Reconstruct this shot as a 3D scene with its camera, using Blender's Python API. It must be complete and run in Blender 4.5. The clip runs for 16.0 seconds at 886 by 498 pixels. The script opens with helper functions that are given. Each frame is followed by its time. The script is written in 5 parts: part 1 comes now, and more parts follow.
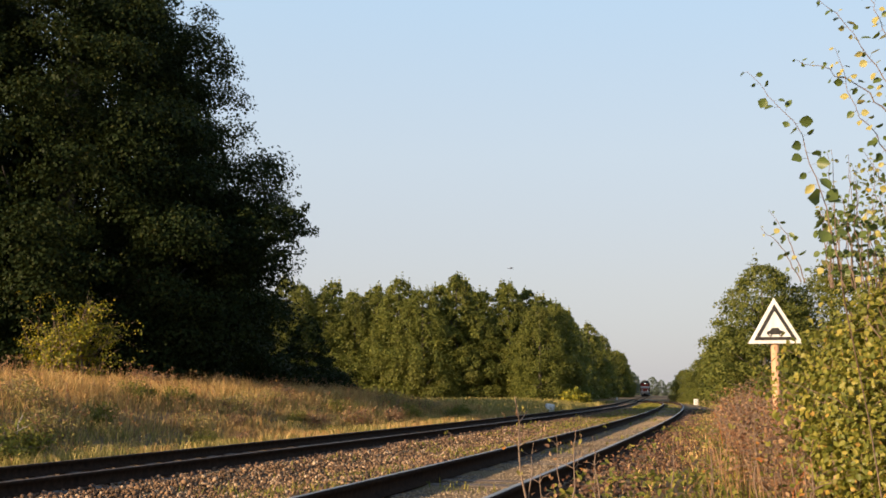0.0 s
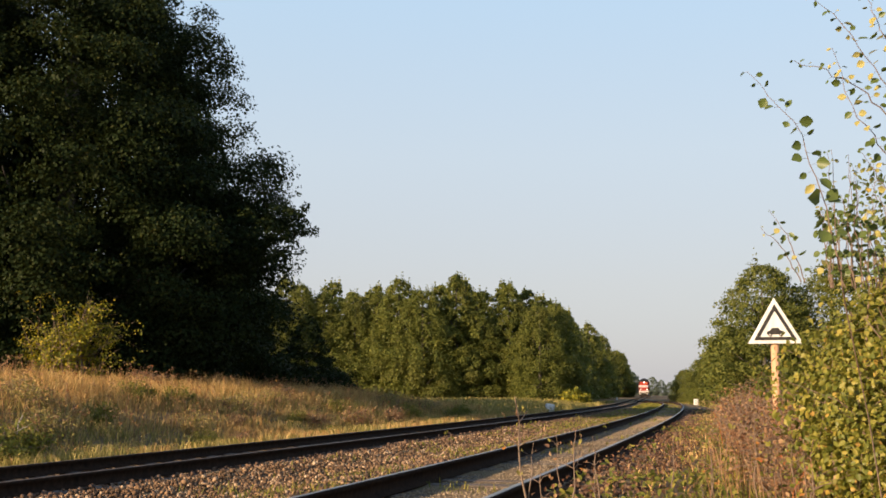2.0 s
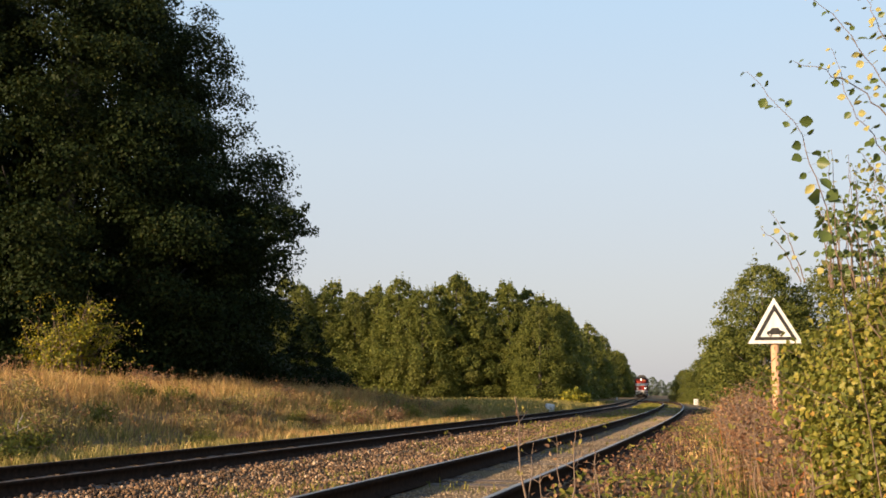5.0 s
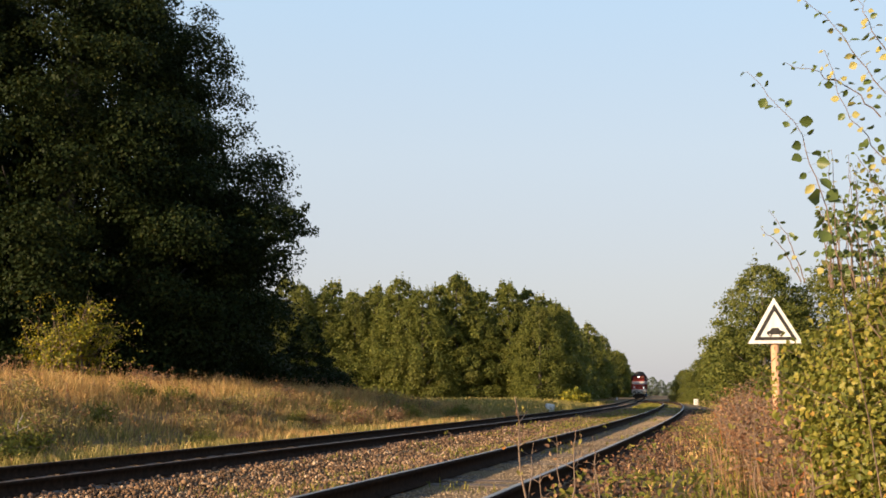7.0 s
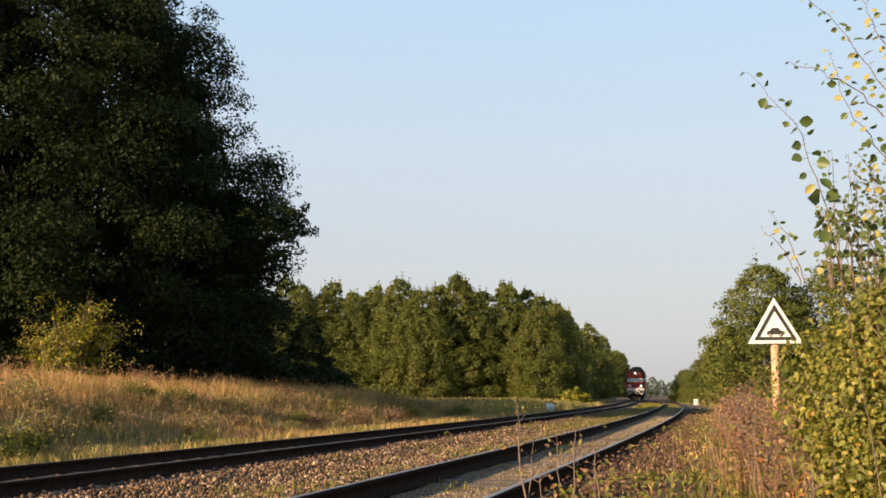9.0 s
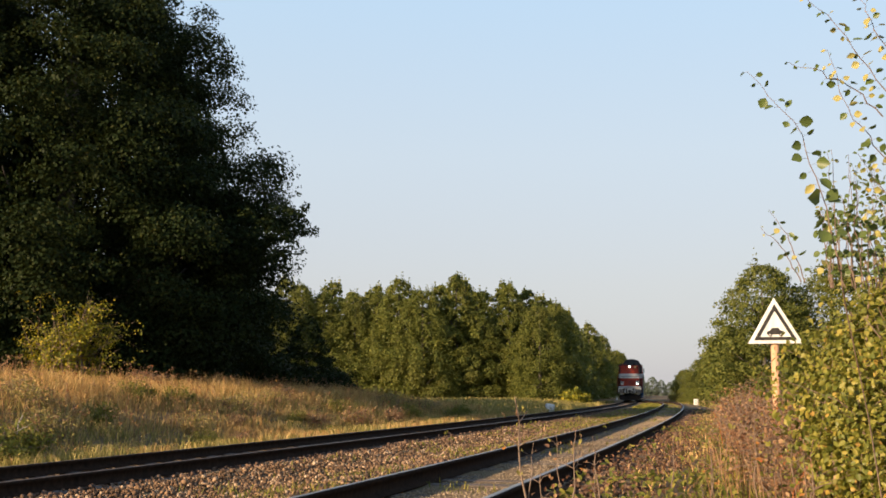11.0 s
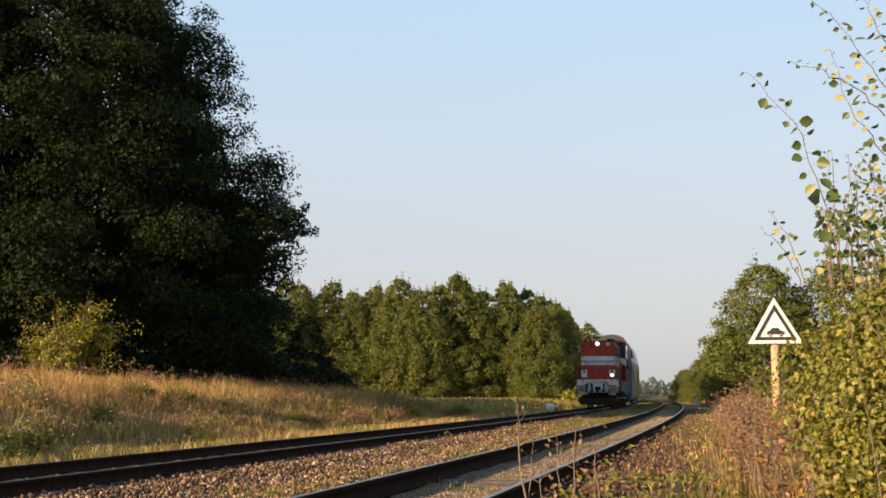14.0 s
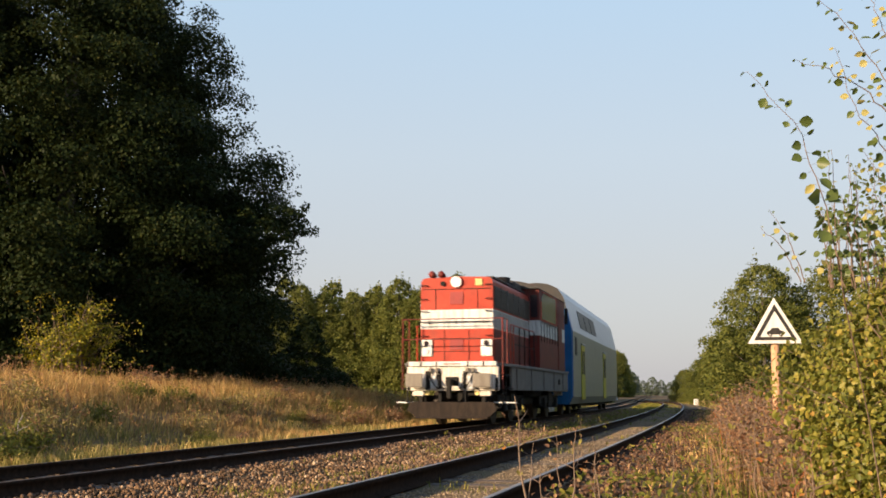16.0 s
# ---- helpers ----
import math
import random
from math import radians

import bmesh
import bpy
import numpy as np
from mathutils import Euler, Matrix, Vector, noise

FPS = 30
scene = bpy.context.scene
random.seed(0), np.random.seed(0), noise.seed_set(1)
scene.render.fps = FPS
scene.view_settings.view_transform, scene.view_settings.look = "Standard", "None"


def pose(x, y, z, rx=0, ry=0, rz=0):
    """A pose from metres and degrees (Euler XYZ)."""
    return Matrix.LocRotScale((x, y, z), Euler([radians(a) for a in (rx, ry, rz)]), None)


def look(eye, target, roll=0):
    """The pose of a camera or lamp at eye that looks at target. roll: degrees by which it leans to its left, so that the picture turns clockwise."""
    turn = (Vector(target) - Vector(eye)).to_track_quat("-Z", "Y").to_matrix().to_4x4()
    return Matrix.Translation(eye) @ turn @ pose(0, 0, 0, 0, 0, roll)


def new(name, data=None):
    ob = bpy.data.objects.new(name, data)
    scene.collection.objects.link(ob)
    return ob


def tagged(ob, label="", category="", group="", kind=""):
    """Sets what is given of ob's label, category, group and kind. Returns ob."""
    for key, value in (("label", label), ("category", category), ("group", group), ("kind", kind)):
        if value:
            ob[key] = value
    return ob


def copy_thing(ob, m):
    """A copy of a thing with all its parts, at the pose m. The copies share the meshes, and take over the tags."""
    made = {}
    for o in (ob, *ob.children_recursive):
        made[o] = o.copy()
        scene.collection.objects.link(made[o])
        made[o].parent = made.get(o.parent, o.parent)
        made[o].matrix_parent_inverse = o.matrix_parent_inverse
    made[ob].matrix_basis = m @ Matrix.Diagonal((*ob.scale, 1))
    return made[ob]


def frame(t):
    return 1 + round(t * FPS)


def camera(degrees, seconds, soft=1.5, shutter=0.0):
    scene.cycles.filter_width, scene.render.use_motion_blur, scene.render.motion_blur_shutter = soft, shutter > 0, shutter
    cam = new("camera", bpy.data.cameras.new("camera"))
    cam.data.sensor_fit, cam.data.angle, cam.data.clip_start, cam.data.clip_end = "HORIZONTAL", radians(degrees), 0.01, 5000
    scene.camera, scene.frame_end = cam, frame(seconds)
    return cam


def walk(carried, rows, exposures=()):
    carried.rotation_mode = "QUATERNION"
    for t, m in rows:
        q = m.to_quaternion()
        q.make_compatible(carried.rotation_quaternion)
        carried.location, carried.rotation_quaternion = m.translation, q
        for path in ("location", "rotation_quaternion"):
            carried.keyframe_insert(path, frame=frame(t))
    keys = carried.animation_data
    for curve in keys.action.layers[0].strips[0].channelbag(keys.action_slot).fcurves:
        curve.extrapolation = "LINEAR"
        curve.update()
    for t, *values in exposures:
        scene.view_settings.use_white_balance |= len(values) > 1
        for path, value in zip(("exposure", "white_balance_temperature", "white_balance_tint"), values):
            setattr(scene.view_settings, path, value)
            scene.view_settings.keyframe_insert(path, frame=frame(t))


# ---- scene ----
# ---- camera: still, low on the verge, tilted up a little ----
EYE = 0.854
cam = camera(45.28, 16.0, soft=1.7, shutter=0.35)
walk(cam, [(0.0, pose(0, 0, EYE, 97.78, 0, 0)), (16.0, pose(0, 0, EYE, 97.78, 0, 0))],
     exposures=[(0.0, 0.95), (4.0, 0.97), (7.0, 1.0), (14.0, 1.0), (15.0, 0.96), (16.0, 0.91)])

# ---- light: low evening sun from behind on the left, clear hazy sky ----
SUN_AZ, SUN_EL = 236.0, 15.0
world = bpy.data.worlds.new("sky")
scene.world = world
world.use_nodes = True
wn = world.node_tree.nodes
sky = wn.new("ShaderNodeTexSky")
sky.sky_type, sky.sun_disc = "NISHITA", False
sky.sun_elevation, sky.sun_rotation = radians(SUN_EL), radians(SUN_AZ)
sky.air_density, sky.dust_density, sky.ozone_density, sky.altitude = 1.0, 2.2, 1.5, 100
wl = world.node_tree.links
wl.new(sky.outputs[0], wn["Background"].inputs[0])
wn["Background"].inputs[1].default_value = 0.12
# haze that pales the sky evenly all round, densest at the horizon
wtc, wsep, wramp = wn.new("ShaderNodeTexCoord"), wn.new("ShaderNodeSeparateXYZ"), wn.new("ShaderNodeValToRGB")
wl.new(wtc.outputs["Generated"], wsep.inputs[0])
wl.new(wsep.outputs["Z"], wramp.inputs[0])
haze_stops = [(0.0, (0.315, 0.303, 0.313)), (0.10, (0.333, 0.333, 0.342)), (0.22, (0.332, 0.373, 0.412)), (0.38, (0.285, 0.382, 0.48)), (0.6, (0.14, 0.22, 0.36)), (1.0, (0.06, 0.115, 0.24))]
while len(wramp.color_ramp.elements) < len(haze_stops):
    wramp.color_ramp.elements.new(0.5)
for el, (p, c) in zip(wramp.color_ramp.elements, haze_stops):
    el.position, el.color = p, (*c, 1)
haze, wmix = wn.new("ShaderNodeBackground"), wn.new("ShaderNodeMixShader")
wl.new(wramp.outputs[0], haze.inputs[0])
wmix.inputs[0].default_value = 0.86
wl.new(wn["Background"].outputs[0], wmix.inputs[1])
wl.new(haze.outputs[0], wmix.inputs[2])
wl.new(wmix.outputs[0], wn["World Output"].inputs[0])
sun_data = bpy.data.lights.new("sun", "SUN")
sun_data.energy, sun_data.angle, sun_data.color = 5.0, radians(0.6), (1.0, 0.735, 0.475)
sun = new("sun", sun_data)
sd = Vector((math.sin(radians(SUN_AZ)) * math.cos(radians(SUN_EL)), math.cos(radians(SUN_AZ)) * math.cos(radians(SUN_EL)), math.sin(radians(SUN_EL))))
sun.matrix_world = look(sd * 50, (0, 0, 0))
scene.view_settings.exposure = 1.0

# ---- materials ----
def nodes_of(name):
    m = bpy.data.materials.new(name)
    m.use_nodes = True
    nt = m.node_tree
    return m, nt, nt.nodes["Principled BSDF"]


def ramp(nt, fac, stops):
    r = nt.nodes.new("ShaderNodeValToRGB")
    e = r.color_ramp.elements
    while len(e) < len(stops):
        e.new(0.5)
    for el, (p, c) in zip(e, stops):
        el.position, el.color = p, (*c, 1)
    nt.links.new(fac, r.inputs[0])
    return r.outputs[0]


def tex(nt, scale, detail=6, rough=0.6, stretch=None, coords="Object"):
    tc = nt.nodes.new("ShaderNodeTexCoord")
    n = nt.nodes.new("ShaderNodeTexNoise")
    n.inputs["Scale"].default_value, n.inputs["Detail"].default_value, n.inputs["Roughness"].default_value = scale, detail, rough
    src = tc.outputs[coords]
    if stretch:
        mp = nt.nodes.new("ShaderNodeMapping")
        mp.inputs["Scale"].default_value = stretch
        nt.links.new(src, mp.inputs[0])
        src = mp.outputs[0]
    nt.links.new(src, n.inputs["Vector"])
    return n.outputs["Fac"]


def mixc(nt, fac, a, b, mode="MIX"):
    m = nt.nodes.new("ShaderNodeMix")
    m.data_type, m.blend_type = "RGBA", mode
    for sock, v in ((m.inputs[0], fac), (m.inputs[6], a), (m.inputs[7], b)):
        if isinstance(v, (int, float)):
            sock.default_value = v
        elif isinstance(v, tuple):
            sock.default_value = (*v, 1)
        else:
            nt.links.new(v, sock)
    return m.outputs[2]


def bump(nt, bsdf, height, strength=0.4, dist=0.02):
    b = nt.nodes.new("ShaderNodeBump")
    b.inputs["Strength"].default_value, b.inputs["Distance"].default_value = strength, dist
    nt.links.new(height, b.inputs["Height"])
    nt.links.new(b.outputs[0], bsdf.inputs["Normal"])


def surface(name, stops, scale, rough=0.8, metal=0.0, stain=None, stain_scale=1.0, bump_s=0.3, bump_d=0.01, stretch=None, spec=0.5):
    """Noise-coloured surface: grain by one noise, stains by a second, coarser one."""
    m, nt, b = nodes_of(name)
    n1 = tex(nt, scale, stretch=stretch)
    col = ramp(nt, n1, stops)
    if stain:
        n2 = tex(nt, stain_scale, 5, 0.65)
        f = ramp(nt, n2, [(0.45, (0, 0, 0)), (0.68, (1, 1, 1))])
        col = mixc(nt, f, col, stain)
    nt.links.new(col, b.inputs["Base Color"])
    b.inputs["Roughness"].default_value, b.inputs["Metallic"].default_value = rough, metal
    b.inputs["Specular IOR Level"].default_value = spec
    if bump_s:
        bump(nt, b, n1, bump_s, bump_d)
    return m


def foliage(name, stops, through_col, trans=0.3, rough=0.55, patch=0.0, patch_col=(0.2, 0.16, 0.02), spec=0.3):
    """Leaves: colour by leaf at random and by coarse patches, partly translucent."""
    m, nt, b = nodes_of(name)
    g = nt.nodes.new("ShaderNodeNewGeometry")
    col = ramp(nt, g.outputs["Random Per Island"], stops)
    if patch:
        f = ramp(nt, tex(nt, patch, 3, 0.6), [(0.48, (0, 0, 0)), (0.7, (1, 1, 1))])
        col = mixc(nt, f, col, patch_col)
    nt.links.new(col, b.inputs["Base Color"])
    b.inputs["Roughness"].default_value, b.inputs["Specular IOR Level"].default_value = rough, spec
    t = nt.nodes.new("ShaderNodeBsdfTranslucent")
    nt.links.new(mixc(nt, 0.6, col, through_col), t.inputs[0])
    mx = nt.nodes.new("ShaderNodeMixShader")
    mx.inputs[0].default_value = trans
    nt.links.new(b.outputs[0], mx.inputs[1])
    nt.links.new(t.outputs[0], mx.inputs[2])
    nt.links.new(mx.outputs[0], nt.nodes["Material Output"].inputs[0])
    return m


def paint(name, col, rough=0.45, dirt=(0.09, 0.07, 0.055), amount=0.5, scale=2.2, fade=0.75, metal=0.0, spec=0.3):
    """Weathered paint: fading in patches, streaks of grime running down."""
    m, nt, b = nodes_of(name)
    n1 = tex(nt, scale, 6, 0.65)
    n2 = tex(nt, 7, 5, 0.7, stretch=(1.6, 1.6, 0.22))
    base = mixc(nt, ramp(nt, n1, [(0.3, (0, 0, 0)), (0.7, (1, 1, 1))]), col, tuple(c * fade for c in col))
    f = ramp(nt, n2, [(0.45, (0, 0, 0)), (0.72, (amount,) * 3)])
    nt.links.new(mixc(nt, f, base, dirt), b.inputs["Base Color"])
    b.inputs["Roughness"].default_value, b.inputs["Metallic"].default_value = rough, metal
    b.inputs["Specular IOR Level"].default_value = spec
    bump(nt, b, n1, 0.05, 0.01)
    return m


def glow(name, col, strength):
    m, nt, b = nodes_of(name)
    b.inputs["Base Color"].default_value = (*col, 1)
    b.inputs["Emission Color"].default_value, b.inputs["Emission Strength"].default_value = (*col, 1), strength
    return m


M_GROUND = surface("soil_and_thatch", [(0.3, (0.11, 0.07, 0.04)), (0.5, (0.22, 0.15, 0.085)), (0.62, (0.17, 0.13, 0.06)), (0.75, (0.32, 0.23, 0.135))], 3.0, 0.95, stain=(0.16, 0.115, 0.06), stain_scale=0.6, bump_s=0.8, bump_d=0.05, spec=0.1)
M_RAIL = surface("rail_rust", [(0.3, (0.016, 0.01, 0.007)), (0.7, (0.045, 0.026, 0.016))], 14, 0.9, 0.0, bump_s=0.2, bump_d=0.003, spec=0.08)
M_TREAD = surface("rail_tread", [(0.3, (0.2, 0.17, 0.14)), (0.7, (0.38, 0.34, 0.3))], 9, 0.45, 0.8, bump_s=0.0)
M_TREAD_DULL = surface("dull_rail_tread", [(0.3, (0.1, 0.075, 0.055)), (0.7, (0.2, 0.16, 0.125))], 9, 0.55, 0.3, bump_s=0.0)
M_SLEEPER = surface("sleeper_timber", [(0.3, (0.05, 0.038, 0.03)), (0.7, (0.15, 0.11, 0.08))], 5, 0.9, stretch=(0.5, 6, 6), bump_s=0.6)
M_BARK = surface("bark", [(0.3, (0.05, 0.042, 0.035)), (0.7, (0.14, 0.12, 0.1))], 9, 0.9, stretch=(2, 2, 0.4), bump_s=0.8)
M_TWIG = surface("twig_bark", [(0.3, (0.12, 0.075, 0.05)), (0.7, (0.24, 0.17, 0.12))], 30, 0.8, bump_s=0.0)
M_DEADWOOD = surface("bleached_deadwood", [(0.3, (0.3, 0.26, 0.21)), (0.7, (0.52, 0.46, 0.38))], 14, 0.85, stretch=(3, 3, 0.4), bump_s=0.3)
# deep shade is put into this leaf colour, far darker than the leaves
M_LEAF_DARK = foliage("leaves_shade_dark", [(0.0, (0.01, 0.017, 0.006)), (0.5, (0.016, 0.026, 0.008)), (0.95, (0.025, 0.034, 0.01)), (1.0, (0.04, 0.04, 0.011))], (0.07, 0.08, 0.012), 0.14, spec=0.05)
M_LEAF_WOOD = foliage("leaves_mid_green", [(0.0, (0.065, 0.08, 0.018)), (0.5, (0.12, 0.135, 0.027)), (1.0, (0.19, 0.185, 0.038))], (0.16, 0.2, 0.03), 0.25, patch=0.2, patch_col=(0.125, 0.125, 0.03), spec=0.15)
# distance haze is put into this pale grey-green leaf colour
M_LEAF_FAR = foliage("leaves_haze_tinted", [(0.0, (0.075, 0.1, 0.075)), (0.5, (0.1, 0.13, 0.09)), (1.0, (0.135, 0.155, 0.1))], (0.14, 0.18, 0.05), 0.2)
M_LEAF_HEDGE = foliage("leaves_hedge", [(0.0, (0.1, 0.12, 0.022)), (0.5, (0.2, 0.2, 0.034)), (0.88, (0.3, 0.265, 0.05)), (0.96, (0.4, 0.31, 0.06)), (1.0, (0.48, 0.28, 0.07))], (0.32, 0.32, 0.04), 0.35, 0.45)
M_LEAF_YELLOW = foliage("leaves_turning_yellow", [(0.0, (0.06, 0.085, 0.012)), (0.5, (0.18, 0.19, 0.017)), (0.85, (0.4, 0.34, 0.024)), (1.0, (0.52, 0.4, 0.03))], (0.4, 0.36, 0.02), 0.35)
M_LEAF_ASPEN = foliage("leaves_aspen_green", [(0.0, (0.05, 0.08, 0.02)), (0.6, (0.1, 0.135, 0.035)), (1.0, (0.15, 0.17, 0.04))], (0.22, 0.26, 0.04), 0.3, 0.4)
M_LEAF_GOLD = foliage("leaves_aspen_gold", [(0.0, (0.31, 0.27, 0.075)), (1.0, (0.46, 0.41, 0.14))], (0.42, 0.38, 0.1), 0.35, 0.45)
M_DRY = foliage("dry_brown_leaves", [(0.0, (0.15, 0.075, 0.04)), (0.5, (0.29, 0.155, 0.085)), (0.82, (0.38, 0.25, 0.14)), (0.93, (0.2, 0.18, 0.05)), (1.0, (0.38, 0.1, 0.03))], (0.3, 0.15, 0.05), 0.2, 0.7, spec=0.1)
M_LITTER = foliage("leaf_litter", [(0.0, (0.08, 0.04, 0.024)), (0.6, (0.18, 0.09, 0.05)), (1.0, (0.3, 0.19, 0.1))], (0.2, 0.1, 0.04), 0.1, 0.8, spec=0.1)
M_GRASS_DRY = foliage("dry_grass", [(0.0, (0.32, 0.175, 0.06)), (0.4, (0.6, 0.365, 0.135)), (0.75, (0.8, 0.55, 0.24)), (0.9, (0.3, 0.24, 0.07)), (1.0, (0.5, 0.23, 0.085))], (0.4, 0.27, 0.1), 0.3, 0.7, patch=0.8, patch_col=(0.3, 0.2, 0.065), spec=0.1)
M_GRASS_DULL = foliage("dull_grass", [(0.0, (0.16, 0.15, 0.04)), (0.5, (0.33, 0.275, 0.085)), (0.8, (0.5, 0.38, 0.14)), (1.0, (0.7, 0.5, 0.22))], (0.25, 0.24, 0.06), 0.3, 0.7, patch=0.9, patch_col=(0.17, 0.16, 0.045), spec=0.1)
M_GRASS_GREEN = foliage("green_grass", [(0.0, (0.085, 0.1, 0.018)), (0.6, (0.185, 0.18, 0.032)), (1.0, (0.33, 0.26, 0.055))], (0.25, 0.28, 0.04), 0.3, 0.6, spec=0.2)

# ---- tools for meshes ----
def mesh_np(name, verts, polys, mats, mat_index=None, smooth=False):
    """A mesh from arrays: verts (n,3) and a list of (k,m) arrays of polygon corners."""
    me = bpy.data.meshes.new(name)
    verts = np.asarray(verts, dtype=np.float32)
    me.vertices.add(len(verts))
    me.vertices.foreach_set("co", verts.ravel())
    loops = np.concatenate([p.ravel() for p in polys]).astype(np.int32)
    totals = np.concatenate([np.full(len(p), p.shape[1]) for p in polys]).astype(np.int32)
    starts = np.concatenate([[0], np.cumsum(totals)[:-1]]).astype(np.int32)
    me.loops.add(len(loops))
    me.loops.foreach_set("vertex_index", loops)
    me.polygons.add(len(totals))
    me.polygons.foreach_set("loop_start", starts)
    me.polygons.foreach_set("loop_total", totals)
    for m in mats:
        me.materials.append(m)
    if mat_index is not None:
        me.polygons.foreach_set("material_index", np.asarray(mat_index, dtype=np.int32))
    if smooth:
        me.polygons.foreach_set("use_smooth", np.ones(len(totals), dtype=bool))
    me.update(calc_edges=True)
    return me


def unit(v):
    return v / np.maximum(np.linalg.norm(v, axis=-1, keepdims=True), 1e-9)


def leaf_geo(rng, c, n, length, width, droop=0.0, fine=False, axis=None):
    """Leaves at points c with normals n: lozenges, or (fine) folded six-cornered blades."""
    k = len(c)
    a = unit(np.cross(n, rng.normal(size=(k, 3)))) if axis is None else unit(axis)
    a = unit(a - np.array([0, 0, droop]))
    b = unit(np.cross(n, a))
    n = unit(np.cross(a, b))
    L = np.reshape(length * rng.uniform(0.7, 1.3, k), (k, 1))
    W = np.reshape(width * rng.uniform(0.7, 1.3, k), (k, 1))
    if not fine:
        v = np.stack([c - a * L / 2, c + b * W / 2 + a * L * 0.05, c + a * L / 2, c - b * W / 2 + a * L * 0.05], 1).reshape(-1, 3)
        return v, np.arange(4 * k).reshape(k, 4)
    up = n * W * 0.16
    pts = [c - a * L * 0.5, c - a * L * 0.3 + b * W * 0.36 + up, c + a * L * 0.02 + b * W * 0.5 + up, c + a * L * 0.3 + b * W * 0.3 + up, c + a * L * 0.55,
           c + a * L * 0.3 - b * W * 0.3 + up, c + a * L * 0.02 - b * W * 0.5 + up, c - a * L * 0.3 - b * W * 0.36 + up]
    v = np.stack(pts, 1).reshape(-1, 3)
    o = np.arange(k)[:, None] * 8
    return v, np.concatenate([o + np.array([[0, 1, 2, 3, 4]]), o + np.array([[0, 4, 5, 6, 7]])], 0)


def tube(path, radii, sides=6):
    """A tapered tube along a polyline: verts and quads."""
    path = np.asarray(path, float)
    d = unit(np.gradient(path, axis=0))
    ref = np.where(np.abs(d[:, 2:3]) > 0.9, np.array([[1.0, 0, 0]]), np.array([[0, 0, 1.0]]))
    u = unit(np.cross(d, ref))
    w = np.cross(d, u)
    ang = np.linspace(0, 2 * np.pi, sides, endpoint=False)
    r = np.asarray(radii, float)[:, None, None]
    v = path[:, None] + r * (u[:, None] * np.cos(ang)[None, :, None] + w[:, None] * np.sin(ang)[None, :, None])
    n = len(path)
    i, j = np.meshgrid(np.arange(n - 1), np.arange(sides), indexing="ij")
    j2 = (j + 1) % sides
    q = np.stack([i * sides + j, i * sides + j2, (i + 1) * sides + j2, (i + 1) * sides + j], -1).reshape(-1, 4)
    return v.reshape(-1, 3), q


def joined(parts):
    """Joins (verts, polys) pairs of one polygon size."""
    vs, ps, o = [], [], 0
    for v, p in parts:
        vs.append(v)
        ps.append(p + o)
        o += len(v)
    return np.concatenate(vs), np.concatenate(ps)


def child(name, me, parent, label=""):
    ob = new(name, me)
    ob.parent = parent
    return tagged(ob, label)


def to_mesh(bm, name, mats, smooth=False):
    me = bpy.data.meshes.new(name)
    bm.normal_update()
    bm.to_mesh(me)
    bm.free()
    for m in mats:
        me.materials.append(m)
    if smooth:
        for p in me.polygons:
            p.use_smooth = True
    return me


def part(name, bm, material, parent, label="", smooth=False):
    return child(name, to_mesh(bm, name, [material], smooth), parent, label)


# ---- plan of the line: straight, a gentle bend to the left, straight ----
class Line:
    def __init__(self, x0, y0, heading, bends, step=0.5, length=900):
        s = np.arange(-40, length, step)
        k = np.zeros_like(s)
        for a, b, c in bends:
            k[(s >= a) & (s < b)] = c
        turn = np.cumsum(k) * step
        turn -= np.interp(0, s, turn)
        self.s, self.th = s, np.radians(heading) - turn
        self.x = np.cumsum(np.sin(self.th)) * step
        self.y = np.cumsum(np.cos(self.th)) * step
        self.x += x0 - np.interp(0, s, self.x)
        self.y += y0 - np.interp(0, s, self.y)

    def at(self, s, off=0.0):
        x, y, th = (np.interp(s, self.s, a) for a in (self.x, self.y, self.th))
        return x + off * np.cos(th), y - off * np.sin(th), th

    def offset(self, x, y):
        """Signed distance to the right of the line, for arrays."""
        th = np.interp(y, self.y, self.th)
        return (x - np.interp(y, self.y, self.x)) * np.cos(th)


MAIN = Line(-5.753, 8.2, 15.70, [(9.9, 103.4, 0.00085)])
SIDE = Line(-0.508, 8.2, 15.25, [(6.3, 73.7, 0.00082), (88, 104, 0.0065), (128, 142, -0.005)], length=150)
SIDE_Z = 0.05


def fade(a, b, v):
    t = np.clip((v - a) / (b - a), 0, 1)
    return t * t * (3 - 2 * t)


def lumps(x, y):
    return (np.sin(x * 0.9 + 1.3 * np.sin(y * 0.37)) * np.sin(y * 0.71 + 0.8 * np.sin(x * 0.53))) * 0.5 + 0.3 * np.sin(x * 2.3 + y * 1.9) * np.sin(y * 2.9 - x * 1.1)


